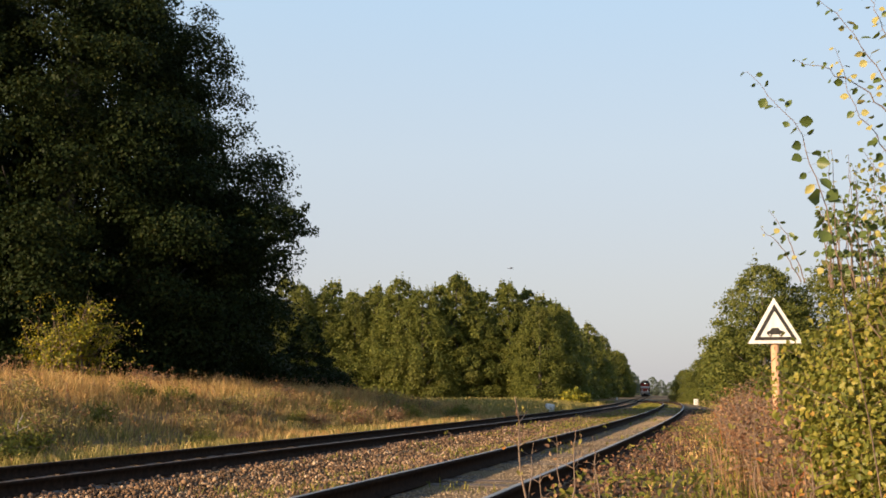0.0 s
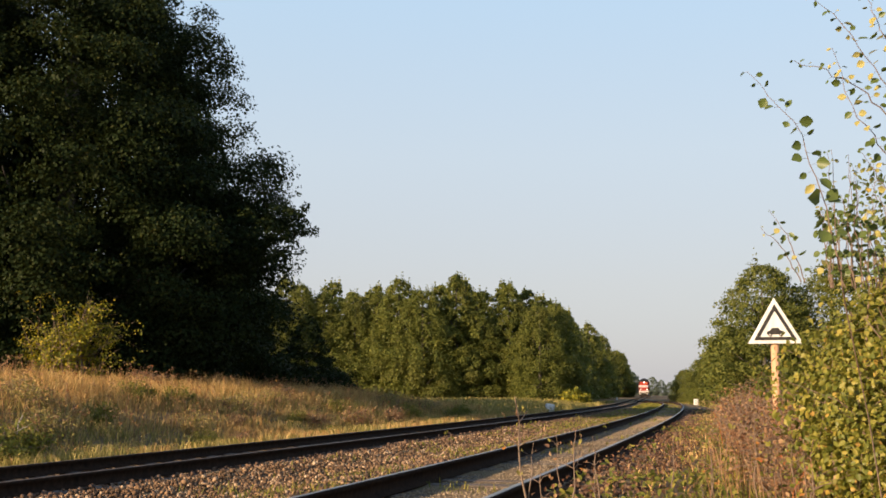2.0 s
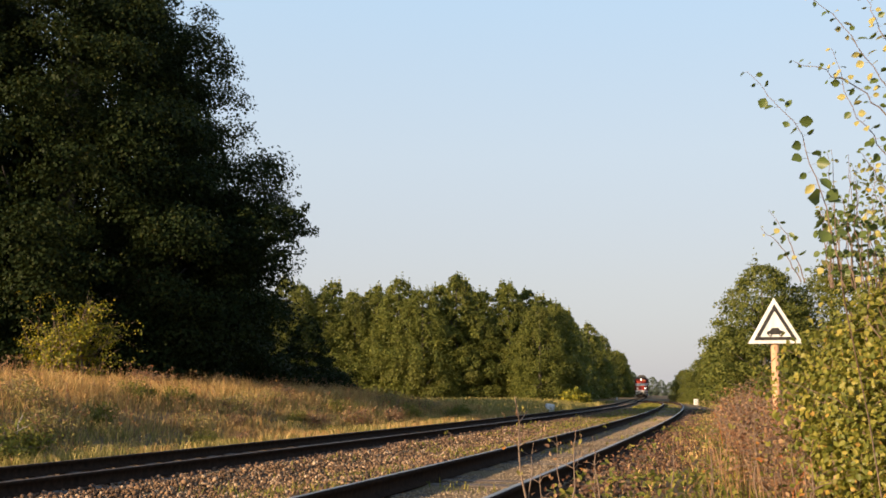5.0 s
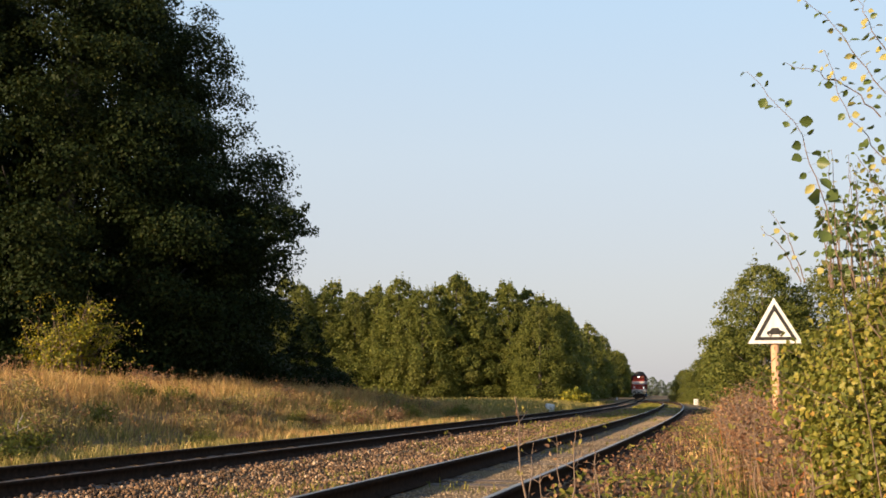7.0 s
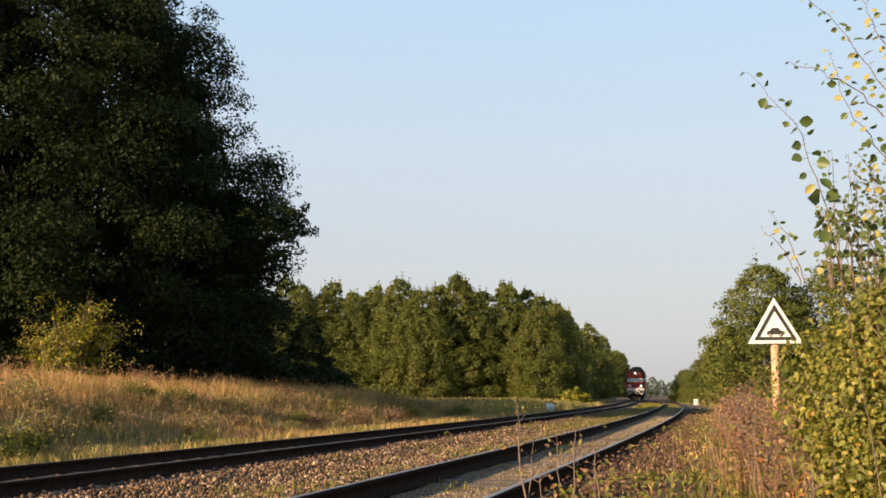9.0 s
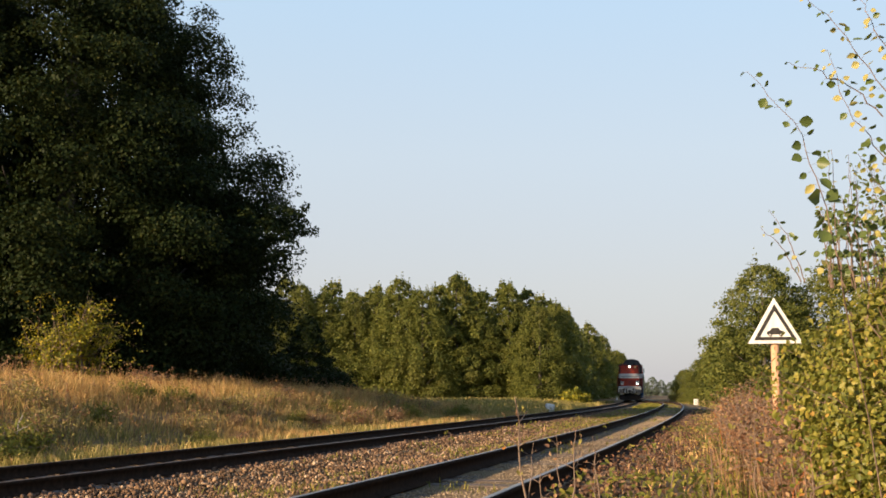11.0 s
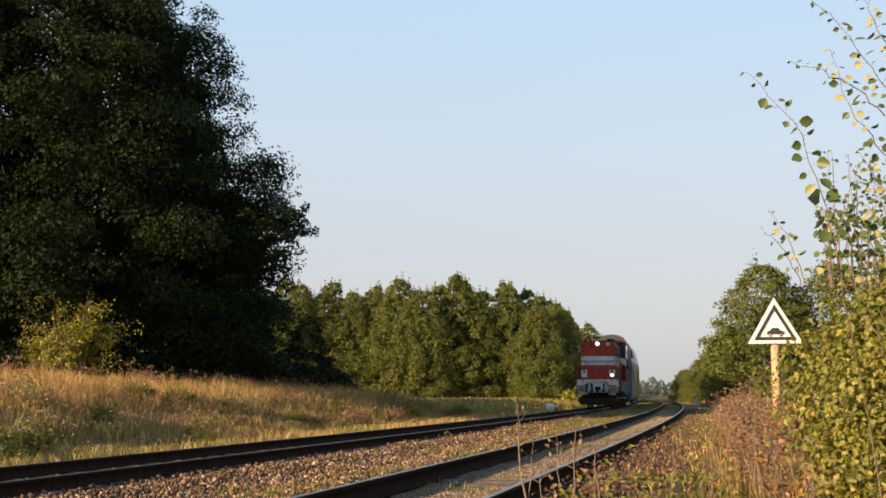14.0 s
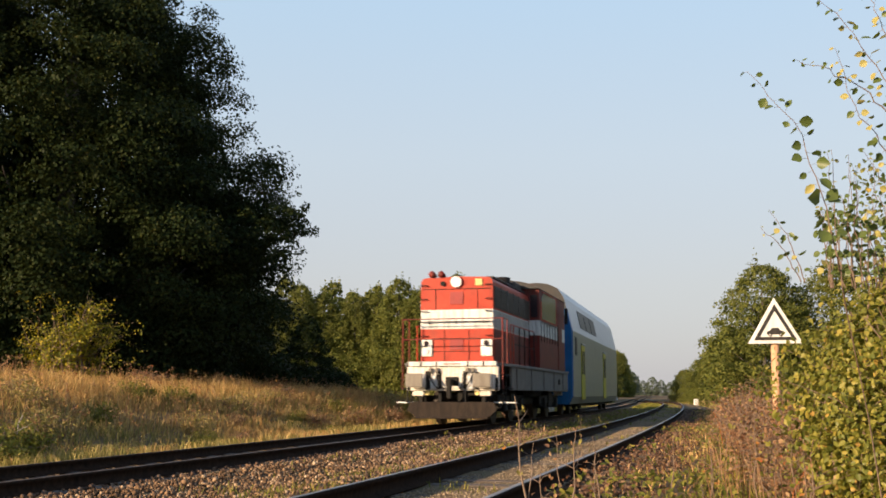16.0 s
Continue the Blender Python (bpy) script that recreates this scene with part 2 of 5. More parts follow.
def ground_z(x, y):
    """Height of the ground: track bed, bank on the left, low verge on the right."""
    x, y = np.asarray(x, float), np.asarray(y, float)
    um = MAIN.offset(x, y)
    us = np.where(y < 140, SIDE.offset(x, np.minimum(y, 139)), um)
    bank = 0.18 + (0.83 + 0.24 * fade(42, 20, y)) * fade(56, 43, y)
    left = fade(-2.1, -3.4, um) * -0.25 + (0.6 * fade(-2.0, -7.4, um) + 0.4 * fade(-4.5, -11, um)) * (bank + 0.33) + 0.12 * fade(-4, -9, um) * lumps(x, y)
    right = fade(1.7, 4.5, us) * -0.28 + fade(6, 14, us) * 0.3 + 0.05 * fade(2, 4, us) * lumps(x, y)
    bed = -0.2 + 0.02 * lumps(x * 2, y * 2) + np.where(y < 120, 0.066 * fade(0.68, 0.55, np.abs(us)) + 0.1 * fade(0.76, 0.95, us) * fade(3.2, 1.9, us) + 0.08 * fade(-0.76, -0.95, us) * fade(-2.2, -1.5, us) + 0.06 * fade(0.8, 1.0, np.abs(um)) * fade(2.2, 1.5, np.abs(um)), 0)
    return bed + left + right

# ---- ground: one sheet to the horizon ----
def build_ground():
    gx = np.concatenate([-np.geomspace(1600, 42, 22), np.arange(-40, 34, 0.5), np.geomspace(35, 1600, 22)])
    gy = np.concatenate([[-400, -200, -100, -60, -40, -30, -20, -12, -6], np.arange(-2, 60, 0.5), np.arange(60, 160, 1.5), np.geomspace(162, 2600, 40)])
    X, Y = np.meshgrid(gx, gy)
    Z = ground_z(X, Y)
    v = np.stack([X, Y, Z], -1).reshape(-1, 3)
    n, m = X.shape
    i, j = np.meshgrid(np.arange(n - 1), np.arange(m - 1), indexing="ij")
    q = np.stack([i * m + j, i * m + j + 1, (i + 1) * m + j + 1, (i + 1) * m + j], -1).reshape(-1, 4)
    ob = new("ground", mesh_np("ground", v, [q], [M_GROUND], smooth=True))
    tagged(ob, "brown soil, dry thatch and moss along a railway line", "ground", kind="structure")


build_ground()


# ---- the two tracks ----
RAIL_PROFILE = [(-0.07, -0.15), (0.07, -0.15), (0.07, -0.138), (0.012, -0.118), (0.012, -0.045), (0.036, -0.032), (0.036, -0.006), (0.028, 0.0),
                (-0.028, 0.0), (-0.036, -0.006), (-0.036, -0.032), (-0.012, -0.045), (-0.012, -0.118), (-0.07, -0.138)]


def rail_mesh(line, off, s0, s1, z, tall, tread):
    s = np.concatenate([np.arange(s0, min(s1, 200), 1.0), np.geomspace(200, s1, 40)]) if s1 > 210 else np.arange(s0, s1, 1.0)
    vs = []
    for a, b in RAIL_PROFILE:
        x, y, _ = line.at(s, off + a)
        vs.append(np.stack([x, y, np.full_like(x, z + b * tall)], -1))
    v = np.stack(vs, 1)
    n, k = v.shape[:2]
    i, j = np.meshgrid(np.arange(n - 1), np.arange(k), indexing="ij")
    q = np.stack([i * k + j, i * k + (j + 1) % k, (i + 1) * k + (j + 1) % k, (i + 1) * k + j], -1).reshape(-1, 4)
    return mesh_np("rail", v.reshape(-1, 3), [q], [M_RAIL, tread], np.where(j.ravel() == 7, 1, 0))


def sleeper_mesh():
    bm = bmesh.new()
    bmesh.ops.create_cube(bm, size=1)
    bmesh.ops.scale(bm, vec=(2.5, 0.25, 0.15), verts=bm.verts)
    bmesh.ops.bevel(bm, geom=bm.edges[:], offset=0.015, segments=1, affect="EDGES")
    return to_mesh(bm, "sleeper", [M_SLEEPER])


def build_track(name, line, z, s0, s1, sleepers_to, label, drop, tread, tall=1.0):
    track = tagged(new(name), label, "railway track", kind="structure")
    for off in (-0.735, 0.735):
        child("rail", rail_mesh(line, off, s0, s1, z, tall, tread), track)
    me = sleeper_mesh()
    rng = np.random.default_rng(7)
    for s in np.arange(s0 + 0.3, sleepers_to, 0.62):
        x, y, th = line.at(s)
        ob = child("sleeper", me, track)
        ob.matrix_basis = pose(x, y, z - drop + rng.uniform(-0.012, 0.008), rng.uniform(-0.6, 0.6), rng.uniform(-0.4, 0.4), -math.degrees(th) + rng.uniform(-1, 1))


build_track("track_main", MAIN, 0.0, -18, 860, 110, "main line with rust-brown rails on timber sleepers in ballast", 0.225, M_TREAD_DULL)
build_track("track_siding", SIDE, SIDE_Z, -12, 148, 90, "siding with worn bright railheads and sleepers sunk in sand", 0.262, M_TREAD, 1.25)

# ---- trees ----
def crown_points(rng, blobs, count, r0, squash=0.8):
    """Points and outward normals on the shells of many overlapping clumps."""
    blobs = np.asarray(blobs, float)
    w = blobs[:, 3] ** 2
    pick = rng.choice(len(blobs), size=count, p=w / w.sum())
    d = unit(rng.normal(size=(count, 3)))
    d[:, 2] = np.where(d[:, 2] < -0.35, -d[:, 2], d[:, 2])
    rad = blobs[pick, 3] * rng.uniform(0.2, 1.0, count) ** 0.5 * (1 + r0 * rng.normal(size=count))
    p = blobs[pick, :3] + d * rad[:, None] * np.array([1, 1, squash])
    return p, unit(d + rng.normal(size=(count, 3)) * 0.55 + np.array([0, 0, 0.25]))


def tree_blobs(rng, height, width, base, n, tip=0.25, spires=9):
    """Clumps for a crown that is wide low down and narrows upwards into a few spires."""
    out = []
    for i in range(n):
        t = rng.uniform(0, 1) ** 1.1
        z = base + (height - base) * t
        r = width / 2 * (min(1.0, 1.2 * (1 - t) ** (0.45 + tip)) * (0.86 + 0.14 * np.sin(min(t * 6, 1.57))) + 0.03)
        a = rng.uniform(0, 2 * np.pi)
        rr = r * rng.uniform(0.35, 1.0) ** 0.5 * (0.95 + 0.1 * np.sin(a * 3 + z))
        b = width * rng.uniform(0.06, 0.12) * (1.15 - 0.6 * t)
        out.append((rr * np.cos(a), rr * np.sin(a), z, b))
    for i in range(spires):
        t = rng.uniform(0.55, 0.97)
        a = rng.uniform(0, 2 * np.pi)
        r = width / 2 * 1.1 * (1 - t) ** (0.45 + tip) * rng.uniform(0.3, 1.0)
        z = base + (height - base) * t + width * 0.06
        for k in range(4):
            out.append((r * np.cos(a), r * np.sin(a), z + k * width * 0.045, width * (0.042 - 0.009 * k)))
    return out


def limb(rng, a, b, r0, r1, sag=0.15, n=6):
    t = np.linspace(0, 1, n)[:, None]
    a, b = np.asarray(a, float), np.asarray(b, float)
    p = a + (b - a) * t + np.array([0, 0, 1.0]) * (np.sin(t * np.pi) * sag * np.linalg.norm(b - a)) * -0.5
    p[1:-1] += rng.normal(size=(n - 2, 3)) * 0.03 * np.linalg.norm(b - a)
    return tube(p, np.linspace(r0, r1, n), 6)


def make_tree(name, seed, height, width, base, clumps, leaves, leaf, mat, label, group="", tip=0.25, blobs=None, spires=9, r0=0.08, category="tree", squash=0.8):
    """A tree: trunk with limbs, and a crown of leaves gathered in clumps."""
    rng = np.random.default_rng(seed)
    blobs = blobs or tree_blobs(rng, height, width, base, clumps, tip, spires)
    tr = height * 0.016
    wood = [tube([(0, 0, -0.5), (0.02 * height * 0.1, 0, height * 0.3), (0.05, 0.04, height * 0.6), (0, 0, height * 0.95)], [tr * 1.25, tr, tr * 0.6, tr * 0.12], 8)]
    order = rng.permutation(len(blobs))[:26]
    for i in order:
        bx, by, bz, _ = blobs[i]
        z0 = max(0.12 * height, bz - 0.35 * np.hypot(bx, by) - 0.08 * height)
        wood.append(limb(rng, (0, 0, min(z0, height * 0.9)), (bx * 0.75, by * 0.75, max(bz * 0.95, z0)), tr * 0.42 * (1.1 - z0 / height), tr * 0.06))
    tree = tagged(new(name), label, category, group)
    v, q = joined(wood)
    child("trunk", mesh_np("trunk", v, [q], [M_BARK], smooth=True), tree)
    p, n = crown_points(rng, blobs, leaves, r0, squash)
    keep = p[:, 2] > 0.15
    lv, lq = leaf_geo(rng, p[keep], n[keep], leaf, leaf * 0.72, 0.35)
    child("crown", mesh_np("crown", lv, [lq], [mat]), tree)
    return tree


def put(ob, x, y, rz=0.0, scale=1.0, sink=0.1):
    ob.scale = (scale, scale, scale)
    ob.matrix_basis = pose(x, y, float(ground_z(x, y)) - sink, 0, 0, rz) @ Matrix.Diagonal((scale, scale, scale, 1))
    return ob


def row_of(proto, spots):
    """The first spot takes the tree itself, the others take copies."""
    first = True
    for x, y, rz, sc in spots:
        ob = proto if first else copy_thing(proto, Matrix())
        put(ob, x, y, rz, sc)
        first = False


brng = np.random.default_rng(2)
big_blobs = [(x, y, z, r * 0.72) for x, y, z, r in tree_blobs(brng, 24.5, 18.2, 0.5, 1050, 0.42, 40)]
for k in range(150):                                         # the closed inside of the crown
    t = brng.uniform(0.02, 0.9)
    a, q = brng.uniform(0, 2 * np.pi), 6.4 * (1 - t) ** 0.8 * brng.uniform(0, 1) ** 0.5
    big_blobs.append((q * np.cos(a), q * np.sin(a), 0.6 + 23 * t, brng.uniform(0.9, 1.5)))
for k in range(190):                                         # low spreading limbs that thin out to the tips
    u = brng.uniform(0, 1) ** 1.3
    big_blobs.append((6.4 + 3.4 * u + brng.normal(0, 0.35), -1.5 + brng.normal(0, 1.1), 4.6 + 1.9 * u + brng.normal(0, 0.95) * (1.1 - 0.75 * u), brng.uniform(0.22, 0.5) * (1.15 - 0.4 * u)))
BIG = make_tree("broadleaf_tree", 3, 24.5, 17.6, 0.5, 0, 470000, 0.135, M_LEAF_DARK, "tall dense green tree above the bank, shade in its leaf colour", "trees on the bank", blobs=big_blobs)
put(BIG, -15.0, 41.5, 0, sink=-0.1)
# last two copies are added, mostly out of sight, to shade the meadow strip
row_of(make_tree("broadleaf_tree", 5, 21, 15, 0.5, 420, 90000, 0.25, M_LEAF_DARK, "tall shade-darkened green tree at the edge of the bank, with unseen copies", "trees on the bank"),
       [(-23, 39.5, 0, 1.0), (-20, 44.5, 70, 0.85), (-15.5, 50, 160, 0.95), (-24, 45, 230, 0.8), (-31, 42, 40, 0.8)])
# first seven are hidden behind the big tree, added to shade the meadow
row_of(make_tree("broadleaf_tree", 6, 8.5, 6.5, 0.2, 260, 30000, 0.17, M_LEAF_DARK, "rounded shade-darkened green tree behind the meadow, with unseen shading copies", "trees on the bank"),
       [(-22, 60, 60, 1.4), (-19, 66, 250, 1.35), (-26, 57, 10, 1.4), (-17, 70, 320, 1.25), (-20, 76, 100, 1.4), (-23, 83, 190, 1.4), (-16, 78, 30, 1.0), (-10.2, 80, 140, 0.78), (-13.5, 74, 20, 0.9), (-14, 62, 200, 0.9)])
# unseen trees added beside the meadow, outside the view, to shade the bank trees
row_of(make_tree("broadleaf_tree", 8, 27, 16, 0.5, 420, 34000, 0.75, M_LEAF_DARK, "unseen tree added beside the meadow to shade the bank trees", "trees beside the meadow"),
       [(-36, 30, 0, 1.0), (-46, 22.6, 110, 1.0), (-58, 15, 260, 1.05), (-30, 33, 60, 0.75)])

WOOD = "trees of the wood"
LABEL = "dense green deciduous tree at the wood's edge"
edge_trees = [make_tree("broadleaf_tree", 21, 13.0, 7.6, 0.1, 540, 36000, 0.2, M_LEAF_WOOD, LABEL, WOOD, tip=0.06, spires=24, squash=1.15),
              make_tree("broadleaf_tree", 22, 12.2, 8.4, 0.1, 560, 36000, 0.2, M_LEAF_WOOD, LABEL, WOOD, tip=0.00, spires=26, squash=1.15),
              make_tree("broadleaf_tree", 23, 13.6, 7.0, 0.1, 520, 36000, 0.2, M_LEAF_WOOD, LABEL, WOOD, tip=0.15, spires=22, squash=1.15)]
inner_trees = [make_tree("broadleaf_tree", 24, 14.0, 8.0, 0.1, 320, 14000, 0.33, M_LEAF_WOOD, "green deciduous tree inside the wood", WOOD, tip=0.1, spires=16),
               make_tree("broadleaf_tree", 25, 13.2, 8.4, 0.1, 320, 14000, 0.33, M_LEAF_WOOD, "green deciduous tree inside the wood", WOOD, tip=0.2, spires=12)]


def wood_spots():
    rng = np.random.default_rng(4)
    edge, inner = [], []
    for x in np.arange(-20, 5.5, 2.6):                       # front of the wood, across the view
        edge.append((1.14 * x + rng.uniform(-0.7, 0.7), 121 + rng.uniform(-3, 2.5) - 0.15 * x, rng.uniform(0, 360), rng.uniform(0.9, 1.06)))
    edge.append((10.8, 119, 40, 0.86))
    edge.append((7.6, 122, 140, 0.97))
    edge.append((13.0, 122.5, 250, 0.86))
    for x in np.arange(-21, 9, 2.3):
        inner.append((1.14 * x, 127.5 + rng.uniform(-2, 2), rng.uniform(0, 360), rng.uniform(0.92, 1.04)))
    for s in np.arange(119, 345, 7.0):                       # its side, along the line
        if 243 < s < 298:                                    # a clearing lets the sun on to the line
            continue
        x, y, _ = MAIN.at(s, -10.2 + 0.012 * (s - 100) + rng.uniform(-1.2, 0.6))
        inner.append((x, y, rng.uniform(0, 360), rng.uniform(0.82, 1.0)))
    for s in np.arange(300, 350, 9.0):
        x, y, _ = MAIN.at(s, -9.5 + rng.uniform(-1.5, 1))
        inner.append((x, y, rng.uniform(0, 360), rng.uniform(0.7, 0.95)))
    return edge, inner


for protos, spots in zip((edge_trees, inner_trees), wood_spots()):
    for k, proto in enumerate(protos):
        row_of(proto, spots[k::len(protos)])

# trees on the right of the line and the far end of the cutting
right = make_tree("broadleaf_tree", 31, 9.4, 8.6, 0.1, 560, 30000, 0.18, M_LEAF_WOOD, "rounded green tree beside the siding, with unseen sky-blocking copies", "trees beside the siding", tip=0.05, spires=16)
# last seven are out of view, added to block sky light from the right
row_of(right, [(29.2, 97, 0, 1.36), (32, 103, 90, 1.1), (29.8, 110, 210, 0.62), (27.4, 113, 300, 0.36), (28.8, 120, 60, 0.55), (28.9, 128, 150, 0.45), (36.0, 98, 45, 1.36), (43, 97, 300, 1.36), (50, 95, 120, 1.4), (31.5, 117, 10, 0.9), (34, 130, 10, 0.85), (37.5, 146, 70, 0.85), (41, 160, 30, 0.85), (16, 22, 0, 0.9), (19.5, 29, 80, 1.0), (23, 37, 160, 1.05), (27, 46, 240, 1.1), (31, 56, 20, 1.1), (36, 68, 100, 1.2), (13.5, 14, 300, 0.8)])
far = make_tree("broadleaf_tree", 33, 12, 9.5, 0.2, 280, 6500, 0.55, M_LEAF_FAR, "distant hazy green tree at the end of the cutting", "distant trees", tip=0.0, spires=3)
FAR_SPOTS = []
frng = np.random.default_rng(12)
for s in np.arange(175, 600, 17.0):
    x, y, _ = MAIN.at(s, 13 + frng.uniform(0, 6))
    FAR_SPOTS.append((x, y, frng.uniform(0, 360), frng.uniform(0.4, 0.75)))
for s in np.arange(350, 700, 17.0):
    x, y, _ = MAIN.at(s, -10 - frng.uniform(0, 6))
    FAR_SPOTS.append((x, y, frng.uniform(0, 360), frng.uniform(0.85, 1.3)))
for k in np.arange(-70, 71, 6.5):
    x, y, _ = MAIN.at(800, k)
    FAR_SPOTS.append((x, y, frng.uniform(0, 360), frng.uniform(0.8, 1.3)))
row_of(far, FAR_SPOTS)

# ---- grass, stones and weeds ----
def blades(rng, x, y, z, h, w, lean=0.35):
    """Grass blades: bent strips of a quad and a tip."""
    k = len(x)
    base = np.stack([x, y, z], -1)
    a = rng.uniform(0, 2 * np.pi, k)
    side = np.stack([np.cos(a), np.sin(a), np.zeros(k)], -1) * (w / 2)[:, None]
    b = rng.uniform(0, 2 * np.pi, k)
    bend = np.stack([np.cos(b), np.sin(b), np.zeros(k)], -1) * (h * rng.uniform(0.05, lean, k))[:, None]
    up = np.zeros((k, 3))
    up[:, 2] = h
    mid = base + up * 0.58 + bend * 0.35
    tip = base + up * rng.uniform(0.8, 1.0, k)[:, None] + bend
    v = np.stack([base - side, base + side, mid + side * 0.75, mid - side * 0.75, tip], 1).reshape(-1, 3)
    o = np.arange(k)[:, None] * 5
    return v, [o + np.array([[0, 1, 2, 3]]), o + np.array([[3, 2, 4]])]


def scatter(rng, n, x0, x1, y0, y1, near=1.0):
    """Points in plan, thicker towards the near side."""
    t = rng.uniform(0, 1, n) ** near
    y = y0 + (y1 - y0) * t
    return rng.uniform(x0, x1, n), y


def visible(x, y, pad=2.0):
    return np.abs(x) < 0.43 * y + pad


def grass_patch(name, x, y, h, w, mat, label, rng, lean=0.35):
    v, p = blades(rng, x, y, ground_z(x, y) - 0.02, h, w, lean)
    ob = new(name, mesh_np(name, v, p, [mat]))
    return tagged(ob, label, "grass", kind="stuff")


def tufted(rng, x, y, scale, cut):
    return np.sin(x * scale + 2.1 * np.sin(y * scale * 0.6)) * np.sin(y * scale * 1.3 + 1.7 * np.sin(x * scale * 0.8)) + rng.normal(0, 0.35, len(x)) > cut


def build_meadow():
    rng = np.random.default_rng(41)
    x, y = scatter(rng, 520000, -34, 6, 9, 62, 1.35)
    um = MAIN.offset(x, y)
    k = (um < -1.75 - rng.uniform(0, 0.6, len(x))) & visible(x, y) & (um > -24)
    clump = lumps(x * 1.6 + 3, y * 1.1) + 0.5 * np.sin(x * 3.1 + y * 0.7) * np.sin(y * 2.7 - x)
    k &= rng.uniform(-1.15, 0.55, len(x)) < clump              # tussocks with bare gaps between
    x, y, um, clump = x[k], y[k], um[k], clump[k]
    tall = fade(-2.2, -8, um)
    h = (0.25 + 0.25 * tall) * rng.uniform(0.45, 1.35, len(x)) * (0.85 + 0.6 * np.clip(clump, -0.7, 1.2))
    dry = tufted(rng, x, y, 0.55, 0.3 - 1.25 * fade(-4.5, -8.0, um) - 0.3 * fade(-3.2, -2.2, um) - 0.25 * fade(30, 40, y))
    w = 0.006 + 0.0005 * y
    grass_patch("meadow_grass", x[dry], y[dry], h[dry], w[dry], M_GRASS_DRY, "tall dry straw-coloured meadow grass on the bank", rng, 0.8)
    g = ~dry
    grass_patch("green_undergrowth", x[g], y[g], h[g] * 0.9, w[g] * 1.2, M_GRASS_DULL, "grey-green grass and herbs between the dry meadow grass", rng, 0.7)
    # small withered leaves and herbs all through the grass
    x, y = scatter(rng, 190000, -34, 6, 9, 55, 1.4)
    um = MAIN.offset(x, y)
    k = (um < -2.4) & visible(x, y) & (um > -20)
    x, y, um = x[k], y[k], um[k]
    c = np.stack([x, y, ground_z(x, y) + rng.uniform(0.02, 0.42, len(x)) * (0.4 + 0.6 * fade(-2.2, -6, um))], -1)
    n = unit(rng.normal(size=c.shape) * 0.8 + np.array([-0.6, -0.5, 0.5]))
    pick = tufted(rng, x, y, 1.4, 0.05)
    for name, kk, mat, lab in (("meadow_herbs", pick, M_GRASS_DULL, "green herb leaves in the meadow"), ("withered_herbs", ~pick, M_GRASS_DRY, "straw and brown withered herb leaves in the meadow")):
        v, p = leaf_geo(rng, c[kk], n[kk], 0.05, 0.02, 0.3)
        tagged(new(name, mesh_np(name, v, [p], [mat])), lab, "herbs", kind="stuff")
    # seed heads and dead flower umbels that stand above the grass
    n = 5200
    x, y = scatter(rng, n, -26, 4, 12, 50, 1.2)
    um = MAIN.offset(x, y)
    k = (um < -4) & visible(x, y)
    x, y = x[k], y[k]
    z = ground_z(x, y)
    h = rng.uniform(0.35, 0.85, len(x))
    v1, p1 = blades(rng, x, y, z, h, np.full(len(x), 0.014), 0.18)
    tips = v1.reshape(-1, 5, 3)[:, 4]
    c = np.repeat(tips, 5, 0) + rng.normal(0, 0.03, (len(tips) * 5, 3))
    v2, p2 = leaf_geo(rng, c, unit(rng.normal(size=c.shape)), 0.06, 0.03)
    tagged(new("seed_heads", mesh_np("seed_heads", np.concatenate([v1, v2]), [p1[0], p1[1], p2 + len(v1)], [M_DRY])), "brown seed heads and dead umbels above the meadow", "grass", kind="stuff")
    # far meadow along the line and behind
    x, y = scatter(rng, 120000, -32, 32, 60, 150, 1.2)
    um = MAIN.offset(x, y)
    us = np.where(y < 140, SIDE.offset(x, np.minimum(y, 139)), um)
    k = ((um < -2.6) | (us > 3.2)) & visible(x, y, 4)
    x, y = x[k], y[k]
    grass_patch("far_grass", x, y, rng.uniform(0.2, 0.6, len(x)), np.full(len(x), 0.05), M_GRASS_DULL, "dull dry grass along the distant line", rng)


build_meadow()


